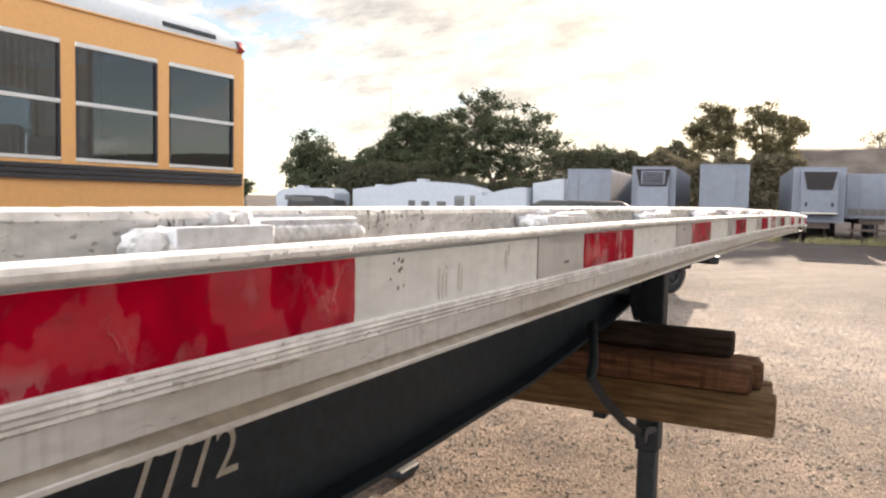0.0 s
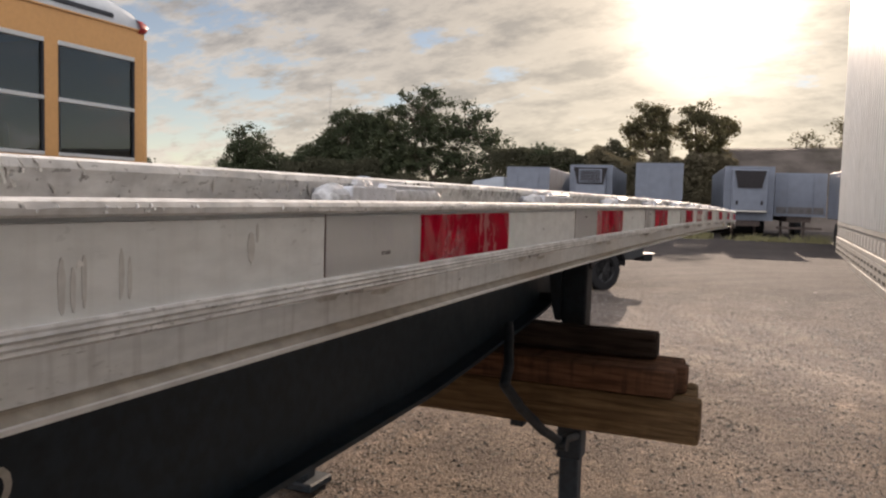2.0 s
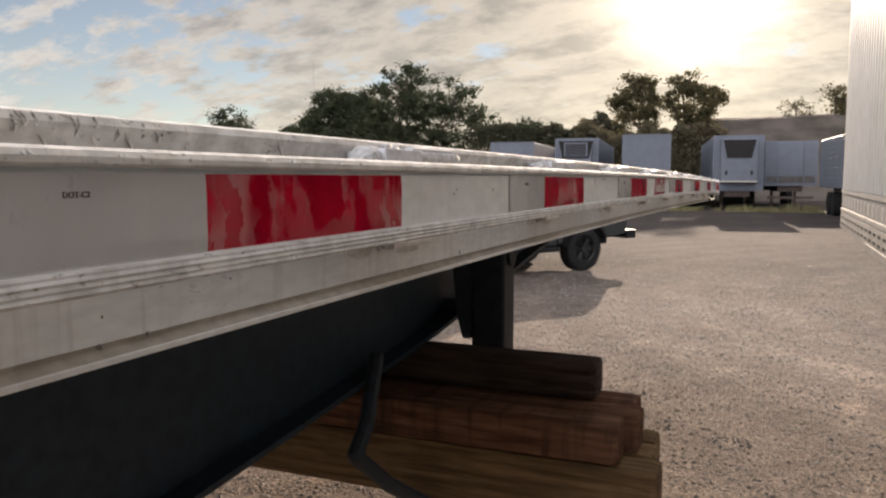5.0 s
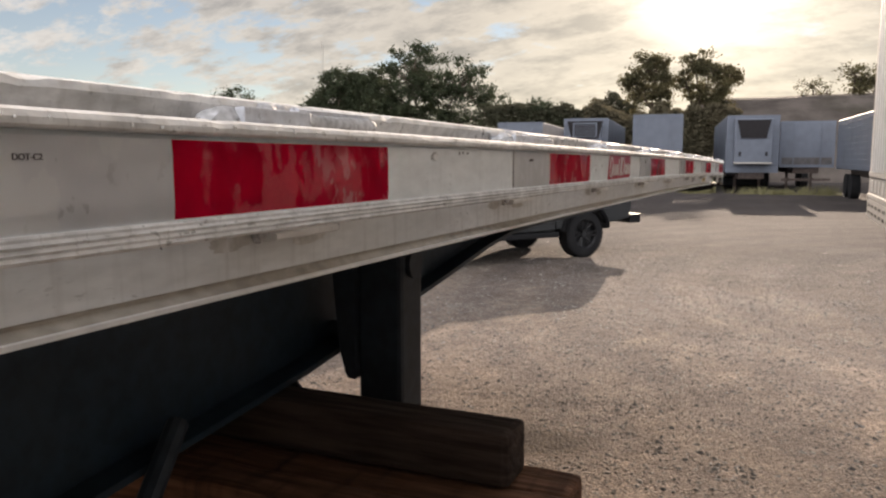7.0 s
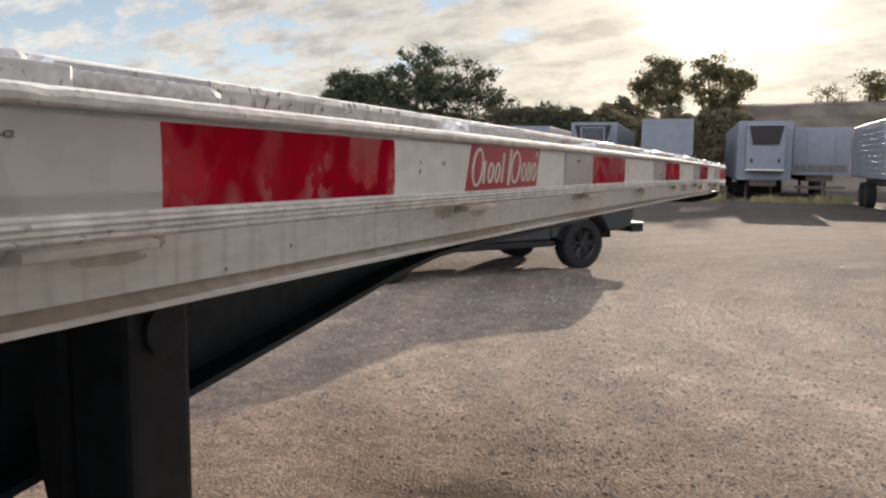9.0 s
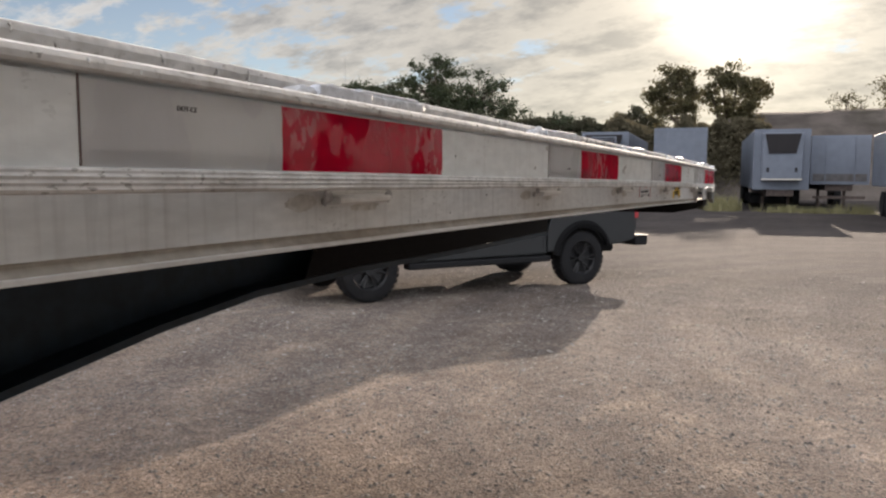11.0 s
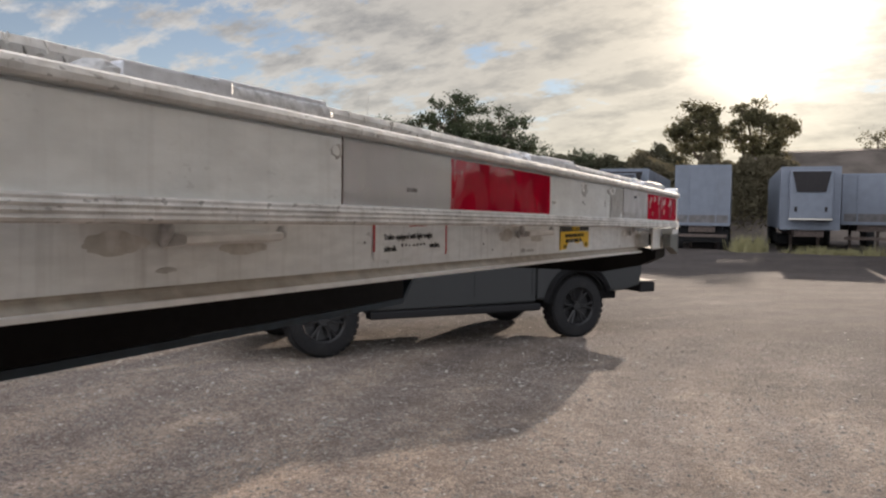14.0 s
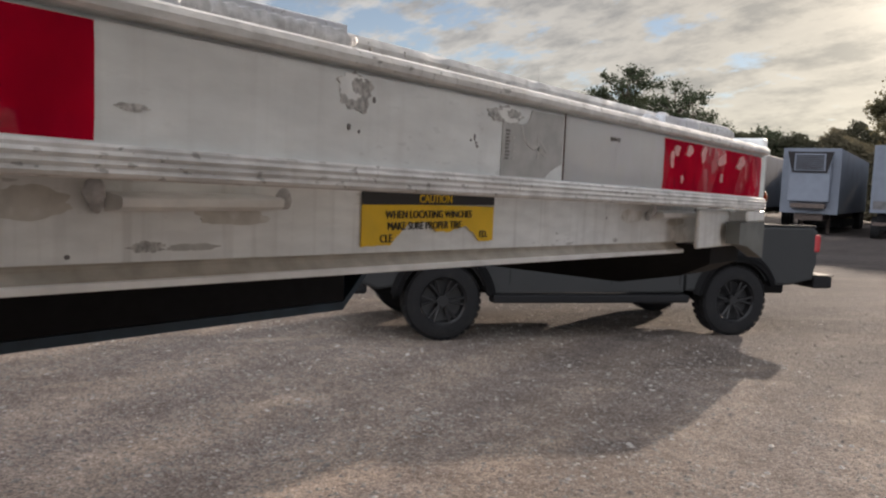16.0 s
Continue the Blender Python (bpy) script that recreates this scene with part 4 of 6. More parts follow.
def build_labels(t):
    zc = zb(6.14)
    y0, y1 = 6.0595, 6.2062
    lab = torn_label("warning_label", LABEL_YELLOW, t, y0, y1, zc - 0.0520, zc - 0.0225,
                     [(0, 0.0), (0.19, 0.02), (0.24, 0.25), (0.32, 0.56), (0.44, 0.58), (0.52, 0.36), (0.6, 0.33), (0.68, 0.40), (0.76, 0.45), (0.83, 0.30), (0.88, 0.05), (1.0, 0.08)])
    tagged(lab, "torn yellow warning label with black letters")
    part("label_heading", boxed(-0.0556, -0.0550, y0, y1, zc - 0.0225, zc - 0.0135), INK, lab, "black heading band")
    lettering("heading_text", "CAUTION", 0.0082, LABEL_YELLOW, lab, on_side(y0 + 0.056, zc - 0.0208, -0.0547))
    for i, (tx, w) in enumerate((("WHEN LOCATING WINCHES", 0.022), ("MAKE SURE PROPER TIRE", 0.024), ("CLE", 0.017), ("ED.", 0.128))):
        lettering("label_text", tx, 0.0079, INK, lab, on_side(y0 + w, zc - (0.0320, 0.0400, 0.0485, 0.0480)[i], -0.0547, 0.92))
    # older white warning: red brackets and faded text
    ya, yb = 5.528, 5.674
    zc = zb(5.6)
    old = part("faded_label", boxed(-0.0556, -0.0553, ya, yb, zc - 0.048, zc - 0.011), ALU_PAINT, t, "faded white warning label with red side bars")
    for yy, lo in ((ya, 0.040), (yb, 0.048)):
        part("side_bar", boxed(-0.0556, -0.0549, yy - 0.0012, yy + 0.0012, zc - lo, zc - 0.011), INK_RED, old)
    lettering("heading_text", "CAUTION", 0.0085, INK_RED, old, on_side(ya + 0.064, zc - 0.0168, -0.0549, 0.95))
    lettering("label_text", "Trailer equipped with light weight", 0.0082, INK, old, on_side(ya + 0.017, zc - 0.0290, -0.0549, 0.86))
    lettering("label_text", "siderails.", 0.0082, INK, old, on_side(ya + 0.017, zc - 0.0405, -0.0549, 0.86))
    lettering("label_text", "winches.", 0.0082, INK, old, on_side(ya + 0.108, zc - 0.0395, -0.0549, 0.8))
    rnd = random.Random(8)
    for i in range(7):
        yy = ya + 0.05 + i * 0.0075
        part("worn_text", boxed(-0.0556, -0.0549, yy, yy + rnd.uniform(0.002, 0.005), zc - 0.0365, zc - 0.0365 + rnd.uniform(0.001, 0.003)), INK, old)
    # grey inspection sticker, torn and peeled at two corners
    b = zb(6.17)
    st = part("grey_sticker", extruded(bmesh.new(), [(6.1362, b + 0.001), (6.192, b + 0.001), (6.199, b + 0.006), (6.210, b + 0.0105), (6.2150, b + 0.0120), (6.2152, b + 0.0485), (6.172, b + 0.0490), (6.1700, b + 0.043),
                                                     (6.1665, b + 0.0395), (6.1600, b + 0.0375), (6.153, b + 0.0385), (6.146, b + 0.0365), (6.1368, b + 0.0372)], "x", 0.0001, 0.0008), LABEL_GREY, RUB_RAIL, "grey half peeled sticker")
    for i in range(9):
        za = b + 0.0125 + i * 0.0024
        part("worn_text", boxed(0.0004, 0.0011, 6.1405, 6.1440 + 0.0006 * (i % 3), za, za + 0.0015), INK_FAINT, st)
        if i % 2:
            part("worn_text", boxed(0.0004, 0.0011, 6.1490, 6.1515, za - 0.002, za - 0.0005), SMEAR, st)
    for pts in ([(6.176, 0.0225), (6.190, 0.0165), (6.199, 0.0165), (6.184, 0.0285), (6.181, 0.0285), (6.192, 0.0195), (6.177, 0.0250)], [(6.180, 0.0150), (6.1825, 0.0150), (6.1825, 0.0300), (6.180, 0.0300)],
                [(6.166, 0.0240), (6.176, 0.0200), (6.177, 0.0235), (6.168, 0.0265)], [(6.158, 0.0370), (6.161, 0.0280), (6.169, 0.0225), (6.163, 0.0290), (6.161, 0.0370)]):
        part("printed_mark", extruded(bmesh.new(), [(y, b + z) for y, z in pts], "x", 0.0004, 0.0011), SMEAR, st)

    def torn_patch(yc, dz, ry, rz, mat, parent, x=0.0, seed=0, sharp=1.0):
        """A ragged flake of torn paint or sticker residue."""
        pts = []
        for i in range(46):
            a = 2 * math.pi * i / 46
            c, s_ = math.cos(a), math.sin(a)
            k = 1 + sharp * (0.34 * noise.noise((c * 1.6 + seed, s_ * 1.6, 3.1)) + 0.30 * noise.noise((c * 5 + seed, s_ * 5, 7.7)))
            pts.append((yc + ry * k * c, zb(yc) + dz + rz * k * s_))
        return part("paint_chip", extruded(bmesh.new(), pts, "x", x, x + 0.0005), mat, parent)

    # torn, chipped and gouged places on the rub rail
    rc = random.Random(41)
    for n_, (yc, dz, ry, rz, k) in enumerate(((5.999, 0.040, 0.013, 0.0095, 3), (6.141, 0.0425, 0.018, 0.0062, 3), (5.870, 0.0165, 0.007, 0.0018, 1), (5.099, 0.022, 0.009, 0.008, 2), (5.080, 0.019, 0.004, 0.005, 1),
                                              (4.568, 0.0445, 0.006, 0.003, 1), (2.478, 0.0415, 0.009, 0.0045, 2), (5.39, 0.040, 0.006, 0.0050, 2), (3.30, 0.030, 0.004, 0.0025, 1), (4.516, 0.0139, 0.0028, 0.0024, 1))):
        for j in range(k):
            torn_patch(yc + j * rc.uniform(-0.4, 0.4) * ry, dz + j * rc.uniform(-0.35, 0.35) * rz, ry * (1 - 0.28 * j), rz * (1 - 0.25 * j), CHIP if j % 2 == 0 else EDGE, RUB_RAIL, 0.0001 + 0.00012 * j, n_ * 7.3 + j * 3.1)
    # rust coloured and black nicks
    for yc, dz, ry, rz, k in ((-0.02, 0.034, 0.010, 0.016, 9), (6.107, 0.0205, 0.003, 0.003, 4), (6.004, 0.020, 0.006, 0.012, 3), (0.93, 0.026, 0.004, 0.004, 1), (2.56, 0.046, 0.03, 0.001, 4), (3.245, 0.024, 0.004, 0.010, 3), (1.75, 0.03, 0.1, 0.016, 3), (4.2, 0.03, 0.2, 0.02, 5)):
        for j in range(k):
            torn_patch(yc + rc.gauss(0, ry * 0.6), min(max(dz + rc.gauss(0, rz * 0.6), 0.004), 0.046), rc.uniform(0.0004, 0.0014), rc.uniform(0.0006, 0.0020), INK_FAINT, RUB_RAIL, 0.0001, rc.uniform(0, 99), 0.7)
    # grey rubbed smears, upright
    for yc, dz, ry, rz in ((0.052, 0.018, 0.0024, 0.015), (0.059, 0.016, 0.0018, 0.012), (0.066, 0.020, 0.0016, 0.014), (0.091, 0.021, 0.0018, 0.014), (0.097, 0.018, 0.0014, 0.012), (0.212, 0.040, 0.0012, 0.006), (0.205, 0.030, 0.004, 0.010)):
        torn_patch(yc, dz, ry, rz, FAINT, RUB_RAIL, 0.0001, yc * 50, 0.5)
    torn_patch(0.063, 0.0285, 0.0022, 0.0020, EDGE, RUB_RAIL, 0.0003, 5.0)
    # scrapes and nicks on the side web
    for yc, dz, ry, rz, mat in ((5.909, -0.0490, 0.010, 0.0030, CHIP), (5.935, -0.0495, 0.016, 0.0020, SMEAR), (5.868, -0.053, 0.0014, 0.0012, INK_FAINT), (1.27, -0.058, 0.002, 0.0018, INK_FAINT), (1.31, -0.057, 0.0012, 0.0014, INK_FAINT),
                                (4.70, -0.044, 0.005, 0.0022, SMEAR), (5.28, -0.046, 0.009, 0.0018, SMEAR), (6.42, -0.053, 0.006, 0.002, CHIP), (6.60, -0.045, 0.010, 0.006, EDGE), (6.56, -0.048, 0.006, 0.005, EDGE), (3.55, -0.030, 0.012, 0.005, SMEAR), (4.35, -0.047, 0.0012, 0.0012, INK_FAINT)):
        torn_patch(yc, dz, ry, rz, mat, t, -0.0571, yc * 31)
    for _ in range(26):
        torn_patch(rc.uniform(0.2, 6.4), rc.uniform(-0.055, -0.018), rc.uniform(0.0005, 0.0013), rc.uniform(0.0005, 0.0014), INK_FAINT, t, -0.0571, rc.uniform(0, 99), 0.7)
    # slanted gouges along the struck upper edges, bright burr beside a painted shadow side
    cuts, burrs = bmesh.new(), bmesh.new()
    for k in range(1700):
        y = rc.uniform(-0.22, 6.5)
        upper = k % 4 != 0
        if 3.3 < y < 4.8 and rc.random() < 0.88:
            continue
        if noise.noise((y * 2.3, 5.5 if upper else 1.5, 0.4)) + 0.5 * noise.noise((y * 9, 2.5, upper)) < rc.uniform(-0.30, 0.30):
            continue
        if upper:
            z0, hgt, lean, x = rc.uniform(0.064, 0.079), rc.uniform(0.003, 0.014), rc.uniform(-0.75, 0.1), -0.0535
        else:
            z0, hgt, lean, x = rc.uniform(0.0545, 0.0575), rc.uniform(0.0015, 0.0045), rc.uniform(-0.5, 0.3), 0.0058
        hgt = min(hgt, (0.0845 if upper else 0.0605) - z0)
        w = rc.uniform(0.0009, 0.0028) * (1.0 if upper else 0.7)
        b = zb(y)
        for bm, dy, ww in ((cuts, 0.0, w), (burrs, w * 0.9, w * 0.8)):
            if bm is cuts and k % 3 == 1:
                continue
            pts = [(y + dy - ww * 0.3, z0), (y + dy + ww * 0.5, z0 + hgt * 0.1), (y + dy + ww + lean * hgt * 0.6, z0 + hgt * 0.55), (y + dy + lean * hgt, z0 + hgt), (y + dy - ww * 0.35 + lean * hgt * 0.5, z0 + hgt * 0.5)]
            flat = [bm.verts.new((x + (0.0026 if upper and z > 0.074 else 0.0), yy, b + z)) for yy, z in pts]
            tip = bm.verts.new((x + (0.0017 if bm is burrs else 0.0008), y + dy + ww * 0.3 + lean * hgt * 0.5, b + z0 + hgt * 0.5))
            for i in range(5):
                bm.faces.new((flat[i], flat[(i + 1) % 5], tip))
    tagged(part("gouge_mark", cuts, CUT_SHADE, t), "gouges along the upper edges, their shadow side painted dark", kind="stuff")
    tagged(part("gouge_burr", burrs, EDGE, t), "bright burrs beside the gouges", kind="stuff")
    # lifted spots of the front tape, with pale reflections painted in pink
    for yy, dz, ry, rz in ((6.425, 0.039, 0.006, 0.006), (6.455, 0.041, 0.008, 0.005), (6.492, 0.040, 0.007, 0.008), (6.545, 0.038, 0.012, 0.007), (6.602, 0.038, 0.013, 0.006), (6.545, 0.018, 0.004, 0.006), (6.44, 0.012, 0.003, 0.004), (6.415, 0.030, 0.004, 0.010)):
        part("blister", extruded(bmesh.new(), [(yy + ry * math.cos(a) * (1 + 0.25 * math.sin(3 * a + yy * 90)), zb(yy) + dz + rz * math.sin(a) * (1 + 0.2 * math.cos(2 * a + yy * 50)) + 0.3 * ry * math.cos(a)) for a in np.linspace(0, 2 * math.pi, 20)[:-1]], "x", 0.0008, 0.0017), BLISTER, RUB_RAIL, "lifted spot of the red tape, its pale reflection painted")
    # maker's badge: red slanted plate with plain pale shapes
    y0, y1, b = 3.360, 3.612, zb(3.48)
    bm = extruded(bmesh.new(), [(y0 - 0.004, b + 0.001), (y1 - 0.008, b + 0.001), (y1 + 0.006, b + 0.052), (y0 + 0.014, b + 0.052)], "x", 0.0001, 0.0011)
    badge = part("maker_badge", bm, BADGE_RED, RUB_RAIL, "red slanted maker's badge with pale strokes")

    # slanted pale loops and bars, plain shapes only
    for u, h0, h1, w, loop in ((0.03, 0.005, 0.049, 0.034, True), (0.17, 0.008, 0.034, 0.006, False), (0.225, 0.008, 0.033, 0.020, True), (0.315, 0.008, 0.033, 0.019, True), (0.41, 0.008, 0.044, 0.006, False),
                               (0.50, 0.005, 0.049, 0.008, False), (0.535, 0.006, 0.048, 0.036, True), (0.70, 0.008, 0.033, 0.020, True), (0.795, 0.008, 0.033, 0.006, False), (0.835, 0.008, 0.033, 0.006, False), (0.875, 0.008, 0.033, 0.019, True), (0.955, 0.040, 0.048, 0.006, False)):
        yy, d = y0 + u * (y1 - y0), (h1 - h0) * 0.24
        bm = bmesh.new()
        if loop:
            rings = [[bm.verts.new((x, yy + w / 2 + (w / 2 - e) * math.cos(q) + d * (0.5 + 0.5 * math.sin(q)), b + (h0 + h1) / 2 + ((h1 - h0) / 2 - e * 0.6) * math.sin(q))) for q in np.linspace(0, 2 * math.pi, 25)[:-1]] for x, e in ((0.0004, 0.0), (0.0016, 0.0), (0.0016, 0.0055), (0.0004, 0.0055))]
            for i in range(24):
                j = (i + 1) % 24
                for k in range(4):
                    bm.faces.new((rings[k][i], rings[k][j], rings[(k + 1) % 4][j], rings[(k + 1) % 4][i]))
        else:
            extruded(bm, [(yy, b + h0), (yy + w, b + h0), (yy + w + d, b + h1), (yy + d, b + h1)], "x", 0.0006, 0.0015)
        part("pale_stroke", bm, INK_WHITE, badge)


build_labels(TRAILER)


# ---- timbers under the trailer ----
def build_timbers():
    rnd = random.Random(11)
    for z0, z1, items in ((0.705, 0.883, ((2.868, 0.091), (2.985, 0.066), (3.105, 0.055))), (0.885, 0.995, ((2.855, -0.008), (2.972, 0.025), (3.092, 0.0))), (0.997, 1.108, ((3.047, -0.107),))):
        for y, x1 in items:
            d = 0.110
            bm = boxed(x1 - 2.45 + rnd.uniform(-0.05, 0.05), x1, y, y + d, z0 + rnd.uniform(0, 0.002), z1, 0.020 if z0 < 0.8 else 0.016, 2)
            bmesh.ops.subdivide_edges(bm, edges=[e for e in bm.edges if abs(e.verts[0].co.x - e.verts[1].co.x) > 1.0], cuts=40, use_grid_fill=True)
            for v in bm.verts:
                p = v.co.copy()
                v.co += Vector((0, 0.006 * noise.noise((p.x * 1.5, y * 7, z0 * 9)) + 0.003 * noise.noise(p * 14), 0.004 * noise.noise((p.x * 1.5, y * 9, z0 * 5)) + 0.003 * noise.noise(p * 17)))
            tagged(part("timber_post", bm, TIMBER_PALE if z0 < 0.8 else TIMBER if z0 < 0.95 else TIMBER_SHADE), "weathered square pale brown" + " timber post stacked under the trailer" if z0 < 0.8 else "weathered square dark brown timber post stacked under the trailer", "timber", "stacked timber posts")
    rack = thing("timber_rack", "dark steel rack carrying timber posts under the flatbed trailer", "rack")
    for x in (-0.675, -1.95):
        part("rack_arm", boxed(x - 0.03, x + 0.03, 2.95, 3.33, 0.66, 0.704, 0.004), LEG_STEEL, rack)
        bm = bmesh.new()
        bar = [(x, 2.80, 1.13), (x + 0.065, 2.62, 1.0), (x + 0.078, 2.535, 0.945), (x + 0.105, 2.66, 0.83), (x + 0.14, 2.88, 0.68), (x + 0.165, 3.07, 0.585), (x + 0.175, 3.325, 0.54)]
        for p, q in zip(bar, bar[1:]):
            tube(bm, p, q, 0.021, sides=10)
            bmesh.ops.create_icosphere(bm, subdivisions=2, radius=0.021, matrix=Matrix.Translation(q))
        part("rack_strut", bm, LEG_STEEL, rack, "bent steel strut", True)
        part("strut_knuckle", tube(bmesh.new(), (x + 0.15, 3.07, 0.575), (x + 0.20, 3.07, 0.575), 0.032, sides=14), LEG_STEEL, rack)

build_timbers()


# ---- pickup truck ----
def wheel(parent, m, r=0.385, w=0.25):
    """A tyre on a six spoke rim; its outer face looks along local +y."""
    ty = part("wheel", lathe(bmesh.new(), [(r * 0.62, -w / 2), (r * 0.80, -w / 2 - 0.006), (r * 0.95, -w / 2 + 0.015), (r, -w / 2 + 0.05), (r, w / 2 - 0.05), (r * 0.95, w / 2 - 0.015),
                                              (r * 0.80, w / 2 + 0.006), (r * 0.62, w / 2), (r * 0.60, w / 2 - 0.03), (r * 0.60, -w / 2 + 0.03), (r * 0.62, -w / 2)], steps=40), BLACK, parent, "black off-road tyre", True)
    ty.matrix_basis = m
    for row in (-1, 0, 1):
        bm = bmesh.new()
        for k in range(32):
            a = 2 * math.pi * (k + 0.5 * (row == 0)) / 32
            box(bm, -0.028, 0.028, row * w * 0.30 - w * 0.13, row * w * 0.30 + w * 0.13, -0.008, 0.003)
            bm.verts.ensure_lookup_table()
            bmesh.ops.transform(bm, verts=bm.verts[-8:], matrix=Matrix.Rotation(-a, 4, "Y") @ Matrix.Translation((0, 0, r + 0.002)))
        part("tread", bm, BLACK, ty)
    part("rim", lathe(bmesh.new(), [(r * 0.60, w / 2 - 0.01), (r * 0.57, w / 2 - 0.02), (r * 0.54, w / 2 - 0.09), (0.02, w / 2 - 0.10), (0.0005, w / 2 - 0.10)], steps=32), RIM, ty, "black rim", True)
    bm = bmesh.new()
    for k in range(6):
        a = 2 * math.pi * k / 6
        c, s = math.cos(a), math.sin(a)
        for d in (-0.16, 0.16):
            tube(bm, (0.05 * c, w / 2 - 0.055, 0.05 * s), (r * 0.57 * math.cos(a + d), w / 2 - 0.026, r * 0.57 * math.sin(a + d)), 0.016, 0.013, 6)
    tube(bm, (0, w / 2 - 0.08, 0), (0, w / 2 - 0.03, 0), 0.062, sides=16)
    part("spokes", bm, RIM, ty)
    for k in range(6):
        a = 2 * math.pi * (k + 0.5) / 6
        part("lug_nut", tube(bmesh.new(), (0.055 * math.cos(a), w / 2 - 0.04, 0.055 * math.sin(a)), (0.055 * math.cos(a), w / 2 - 0.015, 0.055 * math.sin(a)), 0.011, sides=6), RIM, ty)
    return ty


def arch(cx, cz, r, a0, a1, k=14):
    return [(cx + r * math.cos(radians(a0 + (a1 - a0) * i / k)), cz + r * math.sin(radians(a0 + (a1 - a0) * i / k))) for i in range(k + 1)]


def build_truck():
    head = math.atan2(-0.823, -0.568)
    t = thing("pickup_truck", "dark grey crew cab pickup truck parked on the gravel", "truck", at=Matrix.Translation((-3.338, 14.644, 0)) @ Matrix.Rotation(head, 4, "Z"))
    WB, R = 3.30, 0.385
    # bed
    bm = extruded(bmesh.new(), [(-0.98, 0.62), (-0.70, 0.56)] + arch(0, R, 0.46, 158, 12)[0:] + [(0.62, 0.50), (0.62, 1.19), (-0.96, 1.21), (-1.01, 1.16), (-1.01, 0.8)], "y", -0.92, 0.92)
    bmesh.ops.bevel(bm, geom=[e for e in bm.edges if abs(e.verts[0].co.y - e.verts[1].co.y) < 1e-5], offset=0.03, segments=2, affect="EDGES", profile=0.6)
    bed = part("bed", bm, TRUCK, t, "dark grey pickup bed")
    part("tailgate", boxed(-1.045, -1.01, -0.68, 0.68, 0.66, 1.18, 0.012, 2), TRUCK, t)
    part("bed_rail_cap", boxed(-0.99, 0.60, 0.83, 0.915, 1.205, 1.228, 0.006), RIM, bed)
    part("bed_rail_cap", boxed(-0.99, 0.60, -0.915, -0.83, 1.205, 1.228, 0.006), RIM, bed)
    # cab and nose
    low = [(0.64, 0.47), (2.78, 0.47)] + arch(WB, R, 0.46, 168, 20) + [(3.95, 0.50), (4.12, 0.56), (4.16, 0.95), (4.02, 1.08), (2.72, 1.14), (0.64, 1.16)]
    bm = extruded(bmesh.new(), low, "y", -0.92, 0.92)
    bmesh.ops.bevel(bm, geom=[e for e in bm.edges if abs(e.verts[0].co.y - e.verts[1].co.y) < 1e-5], offset=0.03, segments=2, affect="EDGES", profile=0.6)
    body = part("cab_body", bm, TRUCK, t, "dark grey cab with two doors a side")
    bm = bmesh.new()
    ring = []
    for z, x0, x1, hw in ((1.13, 0.66, 2.74, 0.89), (1.62, 0.86, 2.08, 0.70), (1.70, 0.98, 1.94, 0.62)):
        ring.append([bm.verts.new(p) for p in ((x0, -hw, z), (x1, -hw, z), (x1, hw, z), (x0, hw, z))])
    for a, b in zip(ring, ring[1:]):
        for i in range(4):
            bm.faces.new((a[i], a[(i + 1) % 4], b[(i + 1) % 4], b[i]))
    bm.faces.new(ring[-1])
    bm.faces.new(ring[0][::-1])
    bmesh.ops.bevel(bm, geom=bm.edges[:], offset=0.035, segments=3, affect="EDGES", profile=0.6)
    part("roof", bm, TRUCK, t, "", True)
    for s in (1, -1):
        for xa, xb, xc, xd in ((0.80, 1.42, 1.46, 0.98), (1.52, 2.52, 2.02, 1.56)):
            bm = bmesh.new()
            zlo, zhi = 1.20, 1.58
            ylo, yhi = s * 0.868, s * 0.722
            o = s * 0.004
            f = bm.faces.new([bm.verts.new(p) for p in ((xa, ylo + o, zlo), (xb, ylo + o, zlo), (xc, yhi + o, zhi), (xd, yhi + o, zhi))])
            bmesh.ops.solidify(bm, geom=[f], thickness=0.004)
            part("side_window", bm, PANE_DARK, t, "dark tinted side window")
        # door seams and handles
        for xx in (0.70, 1.50, 2.62):
            part("door_seam", boxed(xx - 0.004, xx + 0.004, s * 0.919 - 0.003, s * 0.919 + 0.003, 0.56, 1.12), BLACK, body)
        for xx in (0.86, 1.64):
            part("door_handle", boxed(xx, xx + 0.16, s * 0.925 - 0.015, s * 0.925 + 0.015, 0.985, 1.01, 0.006), PLASTIC, body)
        part("running_board", boxed(0.60, 2.80, min(s * 0.80, s * 0.97), max(s * 0.80, s * 0.97), 0.37, 0.455, 0.02, 2), PLASTIC, t, "black running board")
        m = boxed(2.42, 2.50, min(s * 0.94, s * 1.12), max(s * 0.94, s * 1.12), 1.13, 1.29, 0.02, 2)
        part("mirror", m, PLASTIC, t)
        for cx in (0, WB):
            bm = bmesh.new()
            pts = arch(cx, R, 0.475, 172 if cx else 158, 8, 18)
            rings = []
            for px, pz in pts:
                d = Vector((px - cx, 0, pz - R)).normalized()
                rings.append([bm.verts.new((px + d.x * a, s * b, pz + d.z * a)) for a, b in ((-0.03, 0.90), (-0.03, 0.965), (0.02, 0.97), (0.065, 0.925))])
            for a, b in zip(rings, rings[1:]):
                for i in range(3):
                    bm.faces.new((a[i], a[i + 1], b[i + 1], b[i]))
            bmesh.ops.solidify(bm, geom=bm.faces[:], thickness=0.01)
            part("wheel_flare", bm, PLASTIC, t, "dark wheel arch flare", True)
